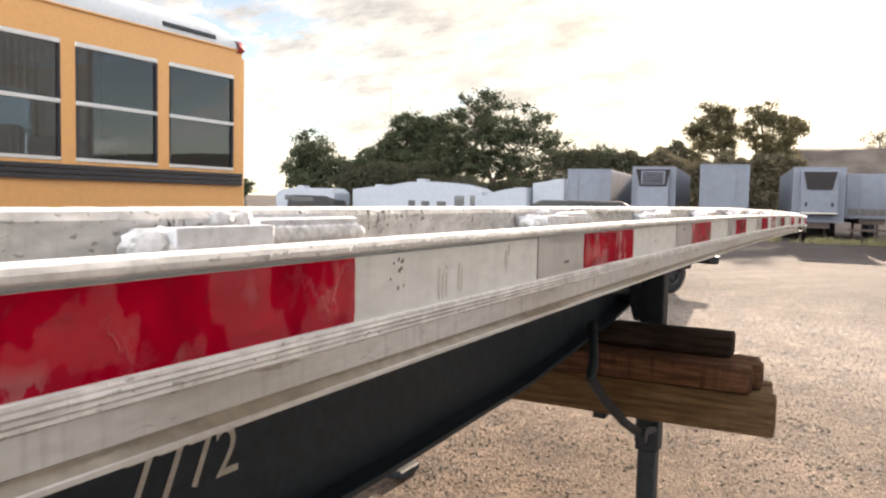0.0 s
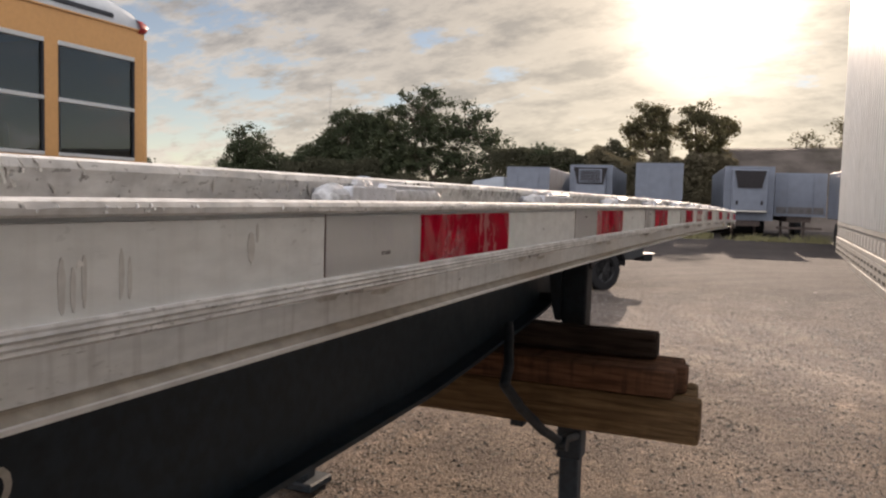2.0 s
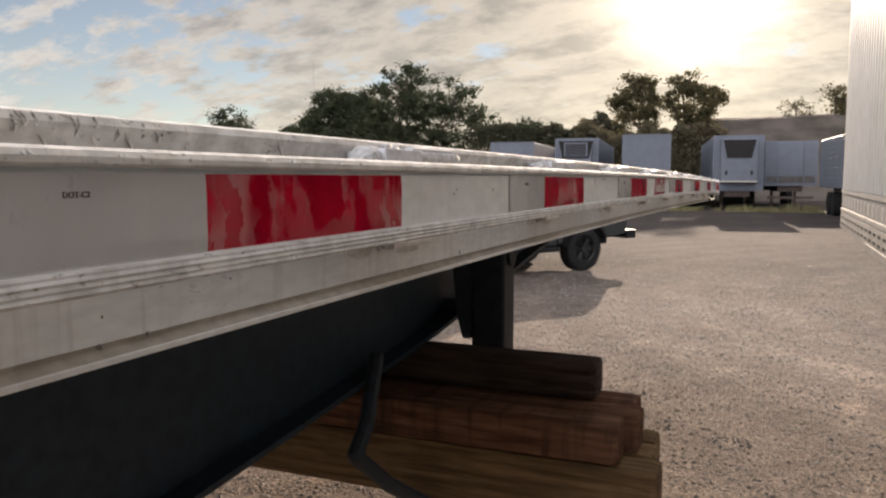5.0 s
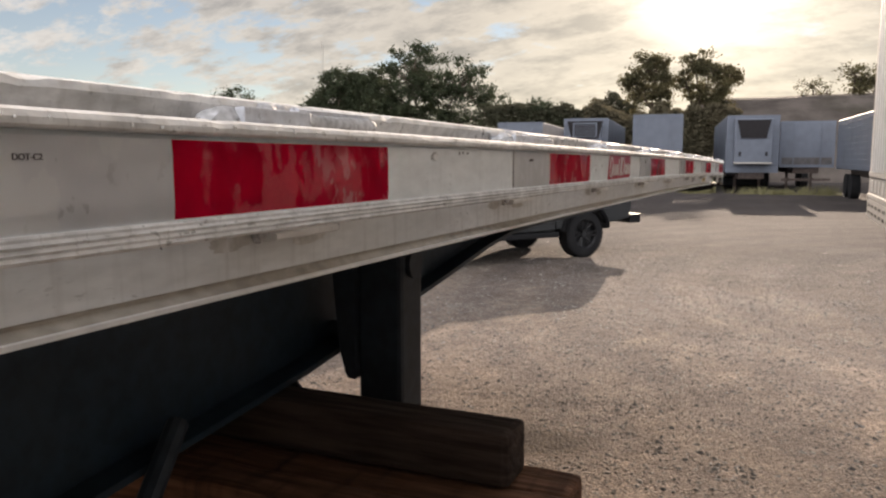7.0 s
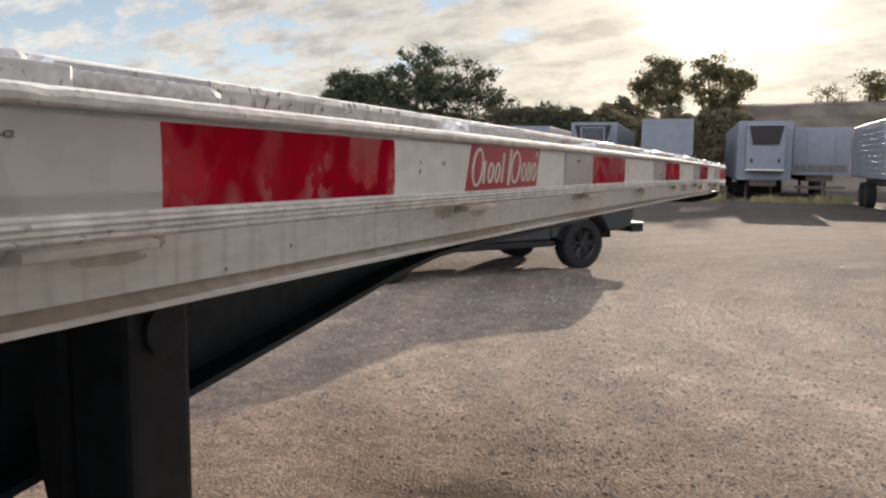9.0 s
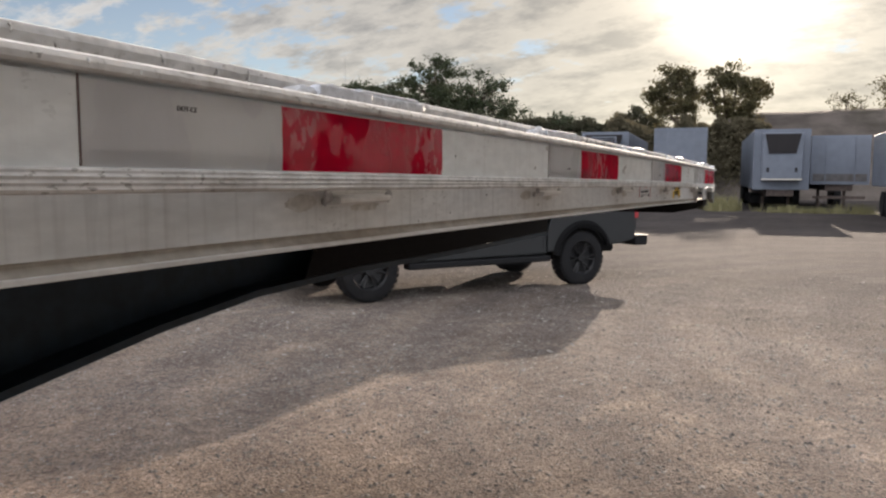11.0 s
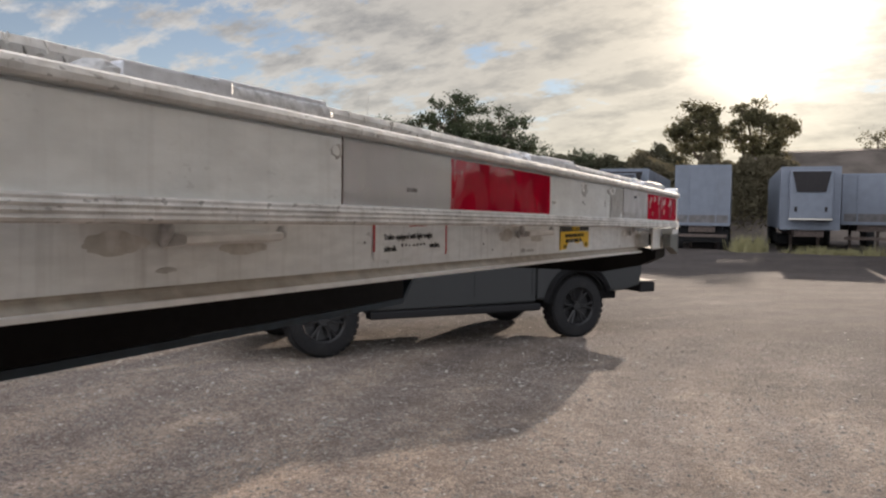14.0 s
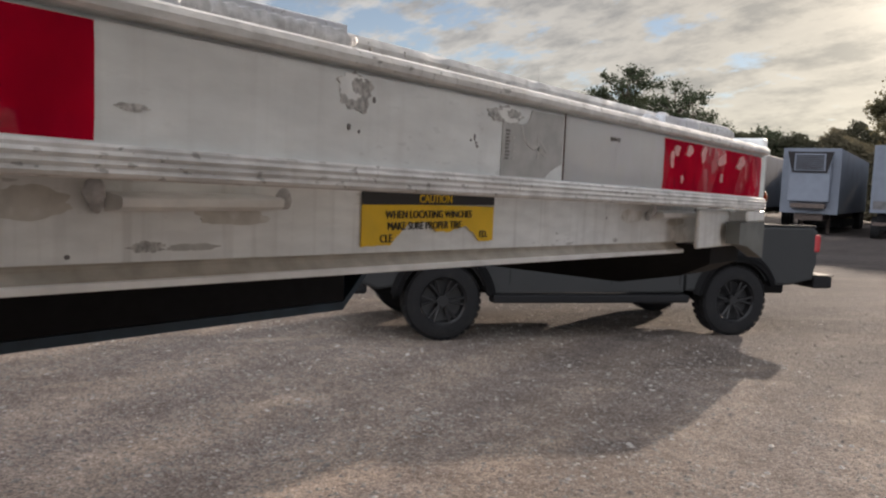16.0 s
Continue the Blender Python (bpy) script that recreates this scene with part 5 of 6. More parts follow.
            part("wheel_well", boxed(cx - 0.42, cx + 0.42, min(s * 0.50, s * 0.54), max(s * 0.50, s * 0.54), 0.35, 0.95), BLACK, t)
        part("tail_lamp", boxed(-1.05, -0.97, min(s * 0.76, s * 0.926), max(s * 0.76, s * 0.926), 0.93, 1.13, 0.02, 2), LAMP_RED, t, "red tail lamp")
        part("head_lamp", boxed(4.06, 4.18, min(s * 0.6, s * 0.9), max(s * 0.6, s * 0.9), 0.80, 0.96, 0.02, 2), CHROME, t)
        for cx in (0, WB):
            wheel(t, Matrix.Translation((cx, s * 0.80, R)) @ (Matrix() if s > 0 else Matrix.Rotation(math.pi, 4, "Z")), R)
    part("rear_bumper", boxed(-1.27, -1.02, -0.90, 0.90, 0.52, 0.66, 0.03, 2), PLASTIC, t, "dark rear bumper")
    part("bumper_step", boxed(-1.28, -1.06, 0.45, 0.91, 0.662, 0.672, 0.003), RIM, t, "bumper step pad")
    part("bumper_step", boxed(-1.28, -1.06, -0.91, -0.45, 0.662, 0.672, 0.003), RIM, t)
    part("front_bumper", boxed(4.05, 4.30, -0.90, 0.90, 0.45, 0.70, 0.04, 2), PLASTIC, t)
    part("grille", boxed(4.14, 4.19, -0.55, 0.55, 0.74, 1.0, 0.01), PLASTIC, t)
    part("windshield", extruded(bmesh.new(), [(2.70, 1.165), (2.715, 1.165), (2.10, 1.60), (2.085, 1.60)], "y", -0.68, 0.68), PANE_DARK, t)
    part("frame_rails", boxed(-1.0, 3.9, -0.45, 0.45, 0.40, 0.56, 0.02), BLACK, t)
    part("axle", tube(bmesh.new(), (0, -0.75, R), (0, 0.75, R), 0.06), BLACK, t)
    part("axle", tube(bmesh.new(), (WB, -0.75, R), (WB, 0.75, R), 0.05), BLACK, t)


build_truck()


# ---- school bus ----
BUS_GLASS = glass("tinted_bus_glass", (0.20, 0.27, 0.32))


def build_bus():
    t = thing("school_bus", "yellow school bus with a white roof and black rub rails", "bus")
    X, Y1, Y0, W = -3.87, 4.0, -7.0, 2.44
    pitch, wy = 0.728, 0.628
    wins = [3.283 - pitch * i for i in range(14)]
    zlo, zhi = 1.855, 2.58
    for xs, s in ((X, 1), (X - W, -1)):
        # wall around the window openings
        bm = bmesh.new()
        xa, xb = min(xs, xs - s * 0.05), max(xs, xs - s * 0.05)
        box(bm, xa, xb, Y0, Y1, 0.55, zlo)
        box(bm, xa, xb, Y0, Y1, zhi, 2.775)
        edges = [Y1] + [v for w in wins for v in (w + wy, w)] + [Y0]
        for a, b in zip(edges[::2], edges[1::2]):
            box(bm, xa, xb, b, a, zlo, zhi)
        wall = part("side_wall", bm, YELLOW, t, "yellow painted steel side")
        for w in wins[:6]:
            xo = xs + s * 0.004
            fa, fb = min(xo, xo - s * 0.03), max(xo, xo - s * 0.03)
            fr = part("window_frame", boxed(fa, fb, w + 0.001, w + wy - 0.001, zhi - 0.030, zhi - 0.001, 0.003), FRAME_ALU, t, "aluminium split sash frame")
            part("window_sill", boxed(fa, fb, w + 0.001, w + wy - 0.001, zlo + 0.001, zlo + 0.024, 0.003), FRAME_ALU, fr)
            part("sash_rail", boxed(fa + 0.003, fb, w + 0.001, w + wy - 0.001, 2.198, 2.224, 0.003), FRAME_ALU, fr)
            for ya, yb in ((w + 0.001, w + 0.014), (w + wy - 0.014, w + wy - 0.001)):
                part("gasket", boxed(fa, fb - 0.002, ya, yb, zlo + 0.024, zhi - 0.030), BUS_BLACK, fr)
            for za, zb_ in ((zlo + 0.02, 2.205), (2.215, zhi - 0.02)):
                part("pane", boxed(xs - s * 0.018, xs - s * 0.014, w + 0.012, w + wy - 0.012, za, zb_), BUS_GLASS, fr, "tinted glass pane")
    # roof: crowned shell
    bm = bmesh.new()
    k = 14
    prof = []
    for i in range(k + 1):
        a = math.pi * i / k
        prof.append((X - W / 2 + (W / 2 + 0.0) * math.copysign(abs(math.cos(a)) ** 0.55, math.cos(a)), 2.775 + 0.29 * math.sin(a) ** 0.75))
    ys = [Y0, Y1 - 0.32, Y1 - 0.16, Y1 - 0.05, Y1]
    drop = [0, 0, 0.02, 0.07, 0.16]
    rings = [[bm.verts.new((x, y, max(2.775, z - d * (z - 2.775) / 0.29))) for x, z in prof] for y, d in zip(ys, drop)]
    for a, b in zip(rings, rings[1:]):
        for i in range(k):
            bm.faces.new((a[i], a[i + 1], b[i + 1], b[i]))
    bm.faces.new(rings[-1])
    bm.faces.new(rings[0][::-1])
    part("roof", bm, BUS_WHITE, t, "white painted roof", True)
    def roof_x(z):
        sn = ((z - 2.775) / 0.29) ** (1 / 0.75)
        return X - W / 2 + W / 2 * math.sqrt(1 - sn * sn) ** 0.55

    strip = [(roof_x(z) + 0.005, z + 0.001) for z in (2.817, 2.826, 2.835, 2.844)]
    part("roof_vent", extruded(bmesh.new(), strip + [(x - 0.012, z - 0.002) for x, z in strip[::-1]], "y", 3.235, 3.725), BUS_BLACK, t, "dark slot vent")
    part("drip_rail", boxed(X - 0.01, X + 0.012, Y0, Y1 - 0.02, 2.766, 2.780, 0.003), YELLOW, t)
    # ends, floor, rub rails, lamps
    part("rear_wall", boxed(X - W + 0.051, X - 0.051, Y1 - 0.05, Y1 - 0.002, 0.55, 2.774), YELLOW, t)
    part("corner_post", boxed(X - 0.05, X + 0.003, Y1 - 0.01, Y1 + 0.03, 0.62, 2.72, 0.012, 3), YELLOW, t)
    part("front_wall", boxed(X - W + 0.051, X - 0.051, Y0, Y0 + 0.05, 0.55, 2.774), YELLOW, t)
    part("bus_floor", boxed(X - W + 0.051, X - 0.051, Y0 + 0.05, Y1 - 0.05, 0.95, 1.02), BUS_BLACK, t)
    bm = bmesh.new()
    for z in (1.758, 1.790, 1.822):
        box(bm, X + 0.001, X + 0.022, Y0, Y1 - 0.01, z - 0.014, z + 0.014, 0.005, 2)
    part("rub_rail", bm, BUS_BLACK, t, "black ribbed rub rail")
    part("rub_rail", boxed(X + 0.001, X + 0.020, Y0, Y1 - 0.01, 1.18, 1.27, 0.006, 2), BUS_BLACK, t)
    part("marker_lamp", lathe(bmesh.new(), [(0.0005, 0.075), (0.034, 0.065), (0.048, 0.03), (0.05, -0.02)], steps=16, at=(X - 0.02, Y1 - 0.045, 2.797)), LAMP_RED, t, "red roof marker lamp", True)
    # padded upright behind the second window, with a dark strap
    post = part("padded_post", boxed(X - 0.22, X - 0.16, 2.80, 2.86, 1.02, 2.70, 0.02, 2), SEAT, t, "tan padded upright")
    part("strap", boxed(X - 0.225, X - 0.165, 2.862, 2.885, 2.20, 2.68, 0.006), BUS_BLACK, post)
    # seats
    for i in range(12):
        y = 3.0 - i * 0.72
        for x0, x1 in ((X - 1.05, X - 0.10), (X - W + 0.10, X - W + 1.05)):
            seat = part("seat", boxed(x0, x1, y - 0.45, y, 1.30, 1.46, 0.05, 2), SEAT, t)
            part("seat_back", boxed(x0, x1, y - 0.08, y + 0.03, 1.40, 2.06, 0.05, 2), SEAT, seat, "tan vinyl seat back")
            part("seat_leg", boxed(x0 + 0.4, x0 + 0.45, y - 0.3, y - 0.2, 1.021, 1.31), BUS_BLACK, seat)
    for y in (2.9, -5.2):
        for s in (1, -1):
            w = wheel(t, Matrix.Translation((X - W / 2 + s * (W / 2 - 0.17), y - 1.6 if y > 0 else y, 0.48)) @ (Matrix.Rotation(-math.pi / 2, 4, "Z") @ (Matrix() if s > 0 else Matrix.Rotation(math.pi, 4, "Z"))), 0.48, 0.26)
    part("chassis", boxed(X - W + 0.5, X - 0.5, Y0 + 0.2, Y1 - 0.4, 0.5, 0.95), BUS_BLACK, t)


build_bus()


# ---- ribbed van trailer beside the aisle ----
def build_van():
    t = thing("van_trailer", "tall van trailer with ribbed shiny metal side and perforated bottom rail", "trailer")
    X, Y1, Y0, Z0 = 0.752, 6.265, -8.0, 1.32
    n = int((Y1 - 0.12 - Y0) / 0.098)
    # ribbed side sheet
    bm = bmesh.new()
    prof = []
    for i in range(n):
        y = Y1 - 0.10 - i * 0.098
        prof += [(y, X), (y - 0.034, X), (y - 0.044, X - 0.013), (y - 0.066, X - 0.013), (y - 0.076, X)]
    lo = [bm.verts.new((x, y, Z0 + 0.235)) for y, x in prof]
    hi = [bm.verts.new((x, y, 4.0)) for y, x in prof]
    for i in range(len(prof) - 1):
        bm.faces.new((lo[i], lo[i + 1], hi[i + 1], hi[i]))
    part("ribbed_side", bm, VAN_METAL, t, "shiny vertically ribbed metal side")
    part("body", boxed(X + 0.004, X + 2.55, Y0, Y1 - 0.01, Z0 + 0.02, 4.02, 0.02), SHADED_WHITE, t)
    part("end_post", boxed(X - 0.006, X + 0.06, Y1 - 0.10, Y1, Z0 + 0.12, 4.0, 0.006), VAN_RAIL, t)
    part("top_rail", boxed(X - 0.012, X + 0.05, Y0, Y1, 3.98, 4.08, 0.008), VAN_RAIL, t)
    bm = bmesh.new()
    box(bm, X - 0.004, X + 0.02, Y0, Y1, Z0 + 0.10, Z0 + 0.235, 0.003)
    box(bm, X - 0.009, X + 0.0, Y0, Y1 + 0.002, Z0 + 0.205, Z0 + 0.235, 0.006, 2)
    box(bm, X - 0.012, X + 0.0, Y0, Y1 + 0.002, Z0 + 0.095, Z0 + 0.122, 0.006, 2)
    rail = part("bottom_rail", bm, VAN_RAIL, t, "pale bottom rail with mouldings and slots")
    part("slotted_strip", boxed(X - 0.010, X + 0.012, Y0, Y1, Z0, Z0 + 0.094, 0.003), VAN_RAIL, rail)
    part("lower_skirt", boxed(X - 0.013, X + 0.010, Y0, Y1 - 1.35, Z0 - 0.03, Z0 + 0.01, 0.003), VAN_RAIL, rail)
    for i in range(34):
        y = Y1 - 0.07 - i * 0.155
        for z in (Z0 + 0.030, Z0 + 0.066):
            for d in (0, 0.05):
                part("slot", boxed(X - 0.0115, X - 0.006, y - d - 0.030, y - d, z - 0.007, z + 0.007), BLACK, rail)
        part("rail_recess", boxed(X - 0.0055, X - 0.002, y - 0.10, y - 0.03, Z0 + 0.135, Z0 + 0.190), VAN_METAL, rail)
    for y in (-6.2, -4.9):
        for s in (1, -1):
            wheel(t, Matrix.Translation((X + 1.275 + s * 1.05, y, 0.50)) @ Matrix.Rotation(-math.pi / 2 * s, 4, "Z"), 0.50, 0.28)
    part("underframe", boxed(X + 0.6, X + 1.95, Y0 + 0.3, Y1 - 0.3, 0.9, Z0 + 0.02), RUST, t)
    for s in (0.55, 1.9):
        part("support_leg", boxed(X + s, X + s + 0.12, 3.3, 3.42, 0.0, 0.95, 0.01), RUST, t)


build_van()


# ---- row of parked white trailers ----
AWAY = radians(7.0)


def parked_trailer(name, label, x0, x1, y, z0, z1, length, unit=None, turn=AWAY, group="parked white trailers"):
    """A box trailer whose end wall faces the yard; x0..x1 is that wall, length goes away from it."""
    w = x1 - x0
    t = thing(name, label, "trailer", group, at=Matrix.Translation(((x0 + x1) / 2, y, 0)) @ Matrix.Rotation(turn, 4, "Z"))
    part("body", boxed(-w / 2, w / 2, 0, length, z0, z1, 0.05, 2), SHADED_WHITE, t, "chalky white box body, shade put into its colour")
    fr = bmesh.new()
    box(fr, -w / 2 - 0.01, -w / 2 + 0.07, -0.015, 0.02, z0, z1)
    box(fr, w / 2 - 0.07, w / 2 + 0.01, -0.015, 0.02, z0, z1)
    box(fr, -w / 2 + 0.07, w / 2 - 0.07, -0.015, 0.02, z1 - 0.09, z1 + 0.005)
    box(fr, -w / 2 + 0.07, w / 2 - 0.07, -0.015, 0.02, z0, z0 + 0.12)
    part("end_frame", fr, SHADED_WHITE, t)
    part("underframe", boxed(-0.55, 0.55, 0.1, length - 0.1, z0 - 0.28, z0 - 0.002), RUST, t)
    for y2 in (length - 2.4, length - 1.1):
        for s in (1, -1):
            part("wheel", tube(bmesh.new(), (s * w / 2 - s * 0.35, y2, 0.48), (s * w / 2, y2, 0.48), 0.48, sides=24), BLACK, t)
    # block for flaps and the shade around them, painted black
    if not (unit or z0 > 1.1):
        part("shade_block", boxed(-w * 0.40, w * 0.40, 0.35, 2.0, 0.30, z0 - 0.004, 0.03), BLACK, t, "dark block for mud flaps and the shade under the trailer")
    # added block further back hides the lit ground and gives the shade beneath
    if unit:
        part("shade_block", boxed(-w * 0.44, w * 0.44, 4.0, 9.0, 0.22, z0 - 0.29, 0.03), BLACK, t, "dark block added for the shade under the trailer")
    for s in (1, -1):
        part("support_leg", boxed(s * 0.55 - 0.06, s * 0.55 + 0.06, 2.2, 2.32, 0.0, z0 - 0.02), RUST, t)
        if not (unit or z0 > 1.1):
            part("front_tyre", tube(bmesh.new(), (s * w / 2 - s * 0.35, 0.7, 0.45), (s * w / 2 - s * 0.05, 0.7, 0.45), 0.45, sides=20), BLACK, t)
    if unit:
        u = part("cooling_unit", boxed(-w * 0.36, w * 0.36, -0.42, -0.016, z0 + (z1 - z0) * 0.18, z1 - 0.16, 0.06, 2), SHADED_WHITE, t, "white cooling unit on the front wall")
        if unit == "dark":
            g = extruded(bmesh.new(), [(-w * 0.32, z1 - 0.22), (w * 0.32, z1 - 0.22), (w * 0.24, z1 - 1.05), (-w * 0.24, z1 - 1.05)], "y", -0.47, -0.40)
            part("grille", g, DARK_GRILLE, u, "dark trapezoid grille")
            for s in (1, -1):
                part("latch", boxed(s * w * 0.25 - 0.05, s * w * 0.25 + 0.05, -0.44, -0.40, z0 + 0.75, z0 + 0.95), DARK_GRILLE, u)
            part("lower_shelf", boxed(-w * 0.36, w * 0.36, -0.50, -0.05, z0 + 0.40, z0 + 0.48, 0.02), VAN_RAIL, u)
        else:
            g = extruded(bmesh.new(), [(-w * 0.40, z1 - 0.16), (w * 0.40, z1 - 0.16), (w * 0.30, z1 - 1.02), (-w * 0.30, z1 - 1.02)], "y", -0.46, -0.41)
            part("grille_surround", g, DARK_GRILLE, u, "dark grille surround")
            part("grille_panel", boxed(-w * 0.27, w * 0.27, -0.49, -0.46, z1 - 0.95, z1 - 0.24, 0.02), SHADED_WHITE, u)
            for i in range(8):
                part("louver", boxed(-w * 0.24, w * 0.24, -0.505, -0.488, z1 - 0.90 + i * 0.078, z1 - 0.85 + i * 0.078), DARK_GRILLE, u)
            part("lower_shelf", boxed(-w * 0.30, w * 0.30, -0.42, -0.05, z0 + 0.22, z0 + 0.42, 0.02), RUST, u)
    else:
        for s in (-0.25, 0.25):
            part("door_bar", boxed(s * w - 0.02, s * w + 0.02, -0.035, -0.016, z0 + 0.1, z1 - 0.1), SHADED_WHITE, t)
        part("rusty_sill", boxed(-w * 0.46, w * 0.46, -0.022, -0.0155, z0 + 0.14, z0 + 0.46), SILL, t, "rust stained lower panel")
        part("end_bumper", boxed(-w * 0.45, w * 0.45, -0.02, 0.05, 0.55, 0.67), RUST, t)
    return t


parked_trailer("reefer_trailer", "white refrigerated trailer with dark trapezoid grille on its front", -2.15, 0.09, 40.0, 0.95, 3.56, 13, "dark")
parked_trailer("box_trailer", "white box trailer parked with its end wall to the yard", -6.45, -4.14, 40.0, 1.05, 3.70, 13)
parked_trailer("reefer_trailer", "white refrigerated trailer with louvred grey grille on its front", -9.95, -7.75, 40.3, 0.88, 3.60, 13, "light")
parked_trailer("box_trailer", "white box trailer parked beside refrigerated trailers", -13.75, -11.35, 41.0, 1.0, 3.50, 12)
parked_trailer("box_trailer", "low white box trailer with a plain end wall", 0.12, 2.45, 41.5, 1.18, 3.32, 10)


def build_side_trailer():
    t = thing("ribbed_trailer", "white trailer with horizontal ribs along its side", "trailer", "parked white trailers", at=Matrix.Translation((2.42, 40, 0)) @ Matrix.Rotation(radians(4.5), 4, "Z"))
    part("body", boxed(0.02, 2.5, -13, 0, 1.15, 3.24, 0.03), SHADED_WHITE, t)
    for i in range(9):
        part("rib", boxed(0.013, 0.03, -13, -0.02, 1.32 + i * 0.21, 1.38 + i * 0.21, 0.015), SHADED_WHITE, t)
    part("underframe", boxed(0.6, 1.9, -12.8, -0.2, 0.85, 1.148), RUST, t)
    for y in (-2.2, -3.4):
        for x in (0.1, 2.05):
            part("wheel", tube(bmesh.new(), (x, y, 0.48), (x + 0.33, y, 0.48), 0.48, sides=24), BLACK, t)
    part("support_leg", boxed(0.7, 0.82, -10, -9.88, 0, 0.9), RUST, t)
    part("support_leg", boxed(1.7, 1.82, -10, -9.88, 0, 0.9), RUST, t)


build_side_trailer()


# ---- travel trailers far off ----
def travel_trailer(y, roof, label, windows, units=()):
    """roof: (x, height) from one end to the other; windows: (x0, x1, z0, z1); units: (x, height of its foot)."""
    x0, x1 = roof[0][0], roof[-1][0]
    t = thing("travel_trailer", label, "camper", "parked travel trailers", at=Matrix.Translation((x0, y, 0)))
    bm = extruded(bmesh.new(), [(0.15, 0.55), (x1 - x0 - 0.15, 0.55), (x1 - x0, 0.9)] + [(x - x0, z) for x, z in roof[::-1]] + [(0.0, 0.9)], "y", 0, 2.4)
    bmesh.ops.bevel(bm, geom=bm.edges[:], offset=0.05, segments=2, affect="EDGES")
    part("body", bm, CAMPER_SHADED, t, "white rounded camper body")
    for x, z in units:
        part("roof_unit", boxed(x - x0, x - x0 + 0.9, 0.5, 1.4, z - 0.12, z + 0.24, 0.08, 2), CAMPER_SHADED, t)
    for a, b, lo, hi in windows:
        w = part("window", boxed(a - x0, b - x0, -0.025, 0.02, lo, hi, 0.01), PANE_DARK, t, "dark camper window")
        part("window_frame", boxed(a - x0 - 0.05, b - x0 + 0.05, -0.012, 0.02, lo - 0.05, hi + 0.05, 0.006), CAMPER_SHADED, w)
    for u in (0.45, 0.58):
        for yy in (-0.02, 2.1):
            part("wheel", tube(bmesh.new(), ((x1 - x0) * u, yy, 0.36), ((x1 - x0) * u, yy + 0.32, 0.36), 0.36, sides=20), BLACK, t)
    return t


travel_trailer(57.0, [(-48.3, 1.9), (-47.6, 2.25), (-45.5, 2.42), (-42.0, 2.40), (-41.4, 1.95)], "white travel trailer behind a dark parked car", [(-47.2, -46.2, 1.25, 1.7)], [(-46.2, 2.38)])
travel_trailer(57.0, [(-39.45, 2.36), (-37.6, 2.58), (-35.4, 2.76), (-33.6, 3.06), (-31.0, 3.10), (-29.0, 2.98), (-27.2, 2.62), (-26.5, 2.25)], "long white fifth-wheel camper with a row of dark windows",
               [(-33.6, -32.9, 0.98, 1.48), (-32.3, -31.5, 0.98, 1.44), (-30.8, -29.9, 0.98, 1.44), (-29.1, -28.2, 0.95, 1.95), (-27.65, -27.2, 0.95, 2.0)], [(-37.4, 2.58), (-33.1, 3.10)])
travel_trailer(56.6, [(-26.4, 2.0), (-25.5, 2.28), (-24.2, 2.56), (-23.2, 2.72), (-22.45, 2.70)], "low white camper with a sloping roof", [], [])
travel_trailer(57.4, [(-22.3, 3.08), (-21.0, 3.25), (-20.4, 3.42), (-19.65, 3.44)], "tall white camper beside box trailers", [], [])


def build_dark_car():
    t = thing("parked_car", "dark blue grey car parked before the campers", "car", at=Matrix.Translation((-45.0, 54.6, 0)))
    bm = extruded(bmesh.new(), [(0.0, 0.35), (5.3, 0.35), (5.35, 0.9), (5.2, 1.32), (3.7, 1.40), (3.1, 1.68), (0.5, 1.72), (0.05, 1.3)], "y", 0, 1.8)
    bmesh.ops.bevel(bm, geom=bm.edges[:], offset=0.06, segments=2, affect="EDGES")
    part("body", bm, TRUCK, t, "dark blue grey car body")
    for a, b in ((0.5, 1.3), (1.4, 2.2), (2.3, 3.0)):
        part("window", boxed(a, b, -0.012, 0.02, 1.15, 1.55, 0.01), PANE_DARK, t)
    for x in (1.0, 4.3):
        for yy in (-0.03, 1.62):
            part("wheel", tube(bmesh.new(), (x, yy, 0.36), (x, yy + 0.22, 0.36), 0.36, sides=20), BLACK, t)


build_dark_car()


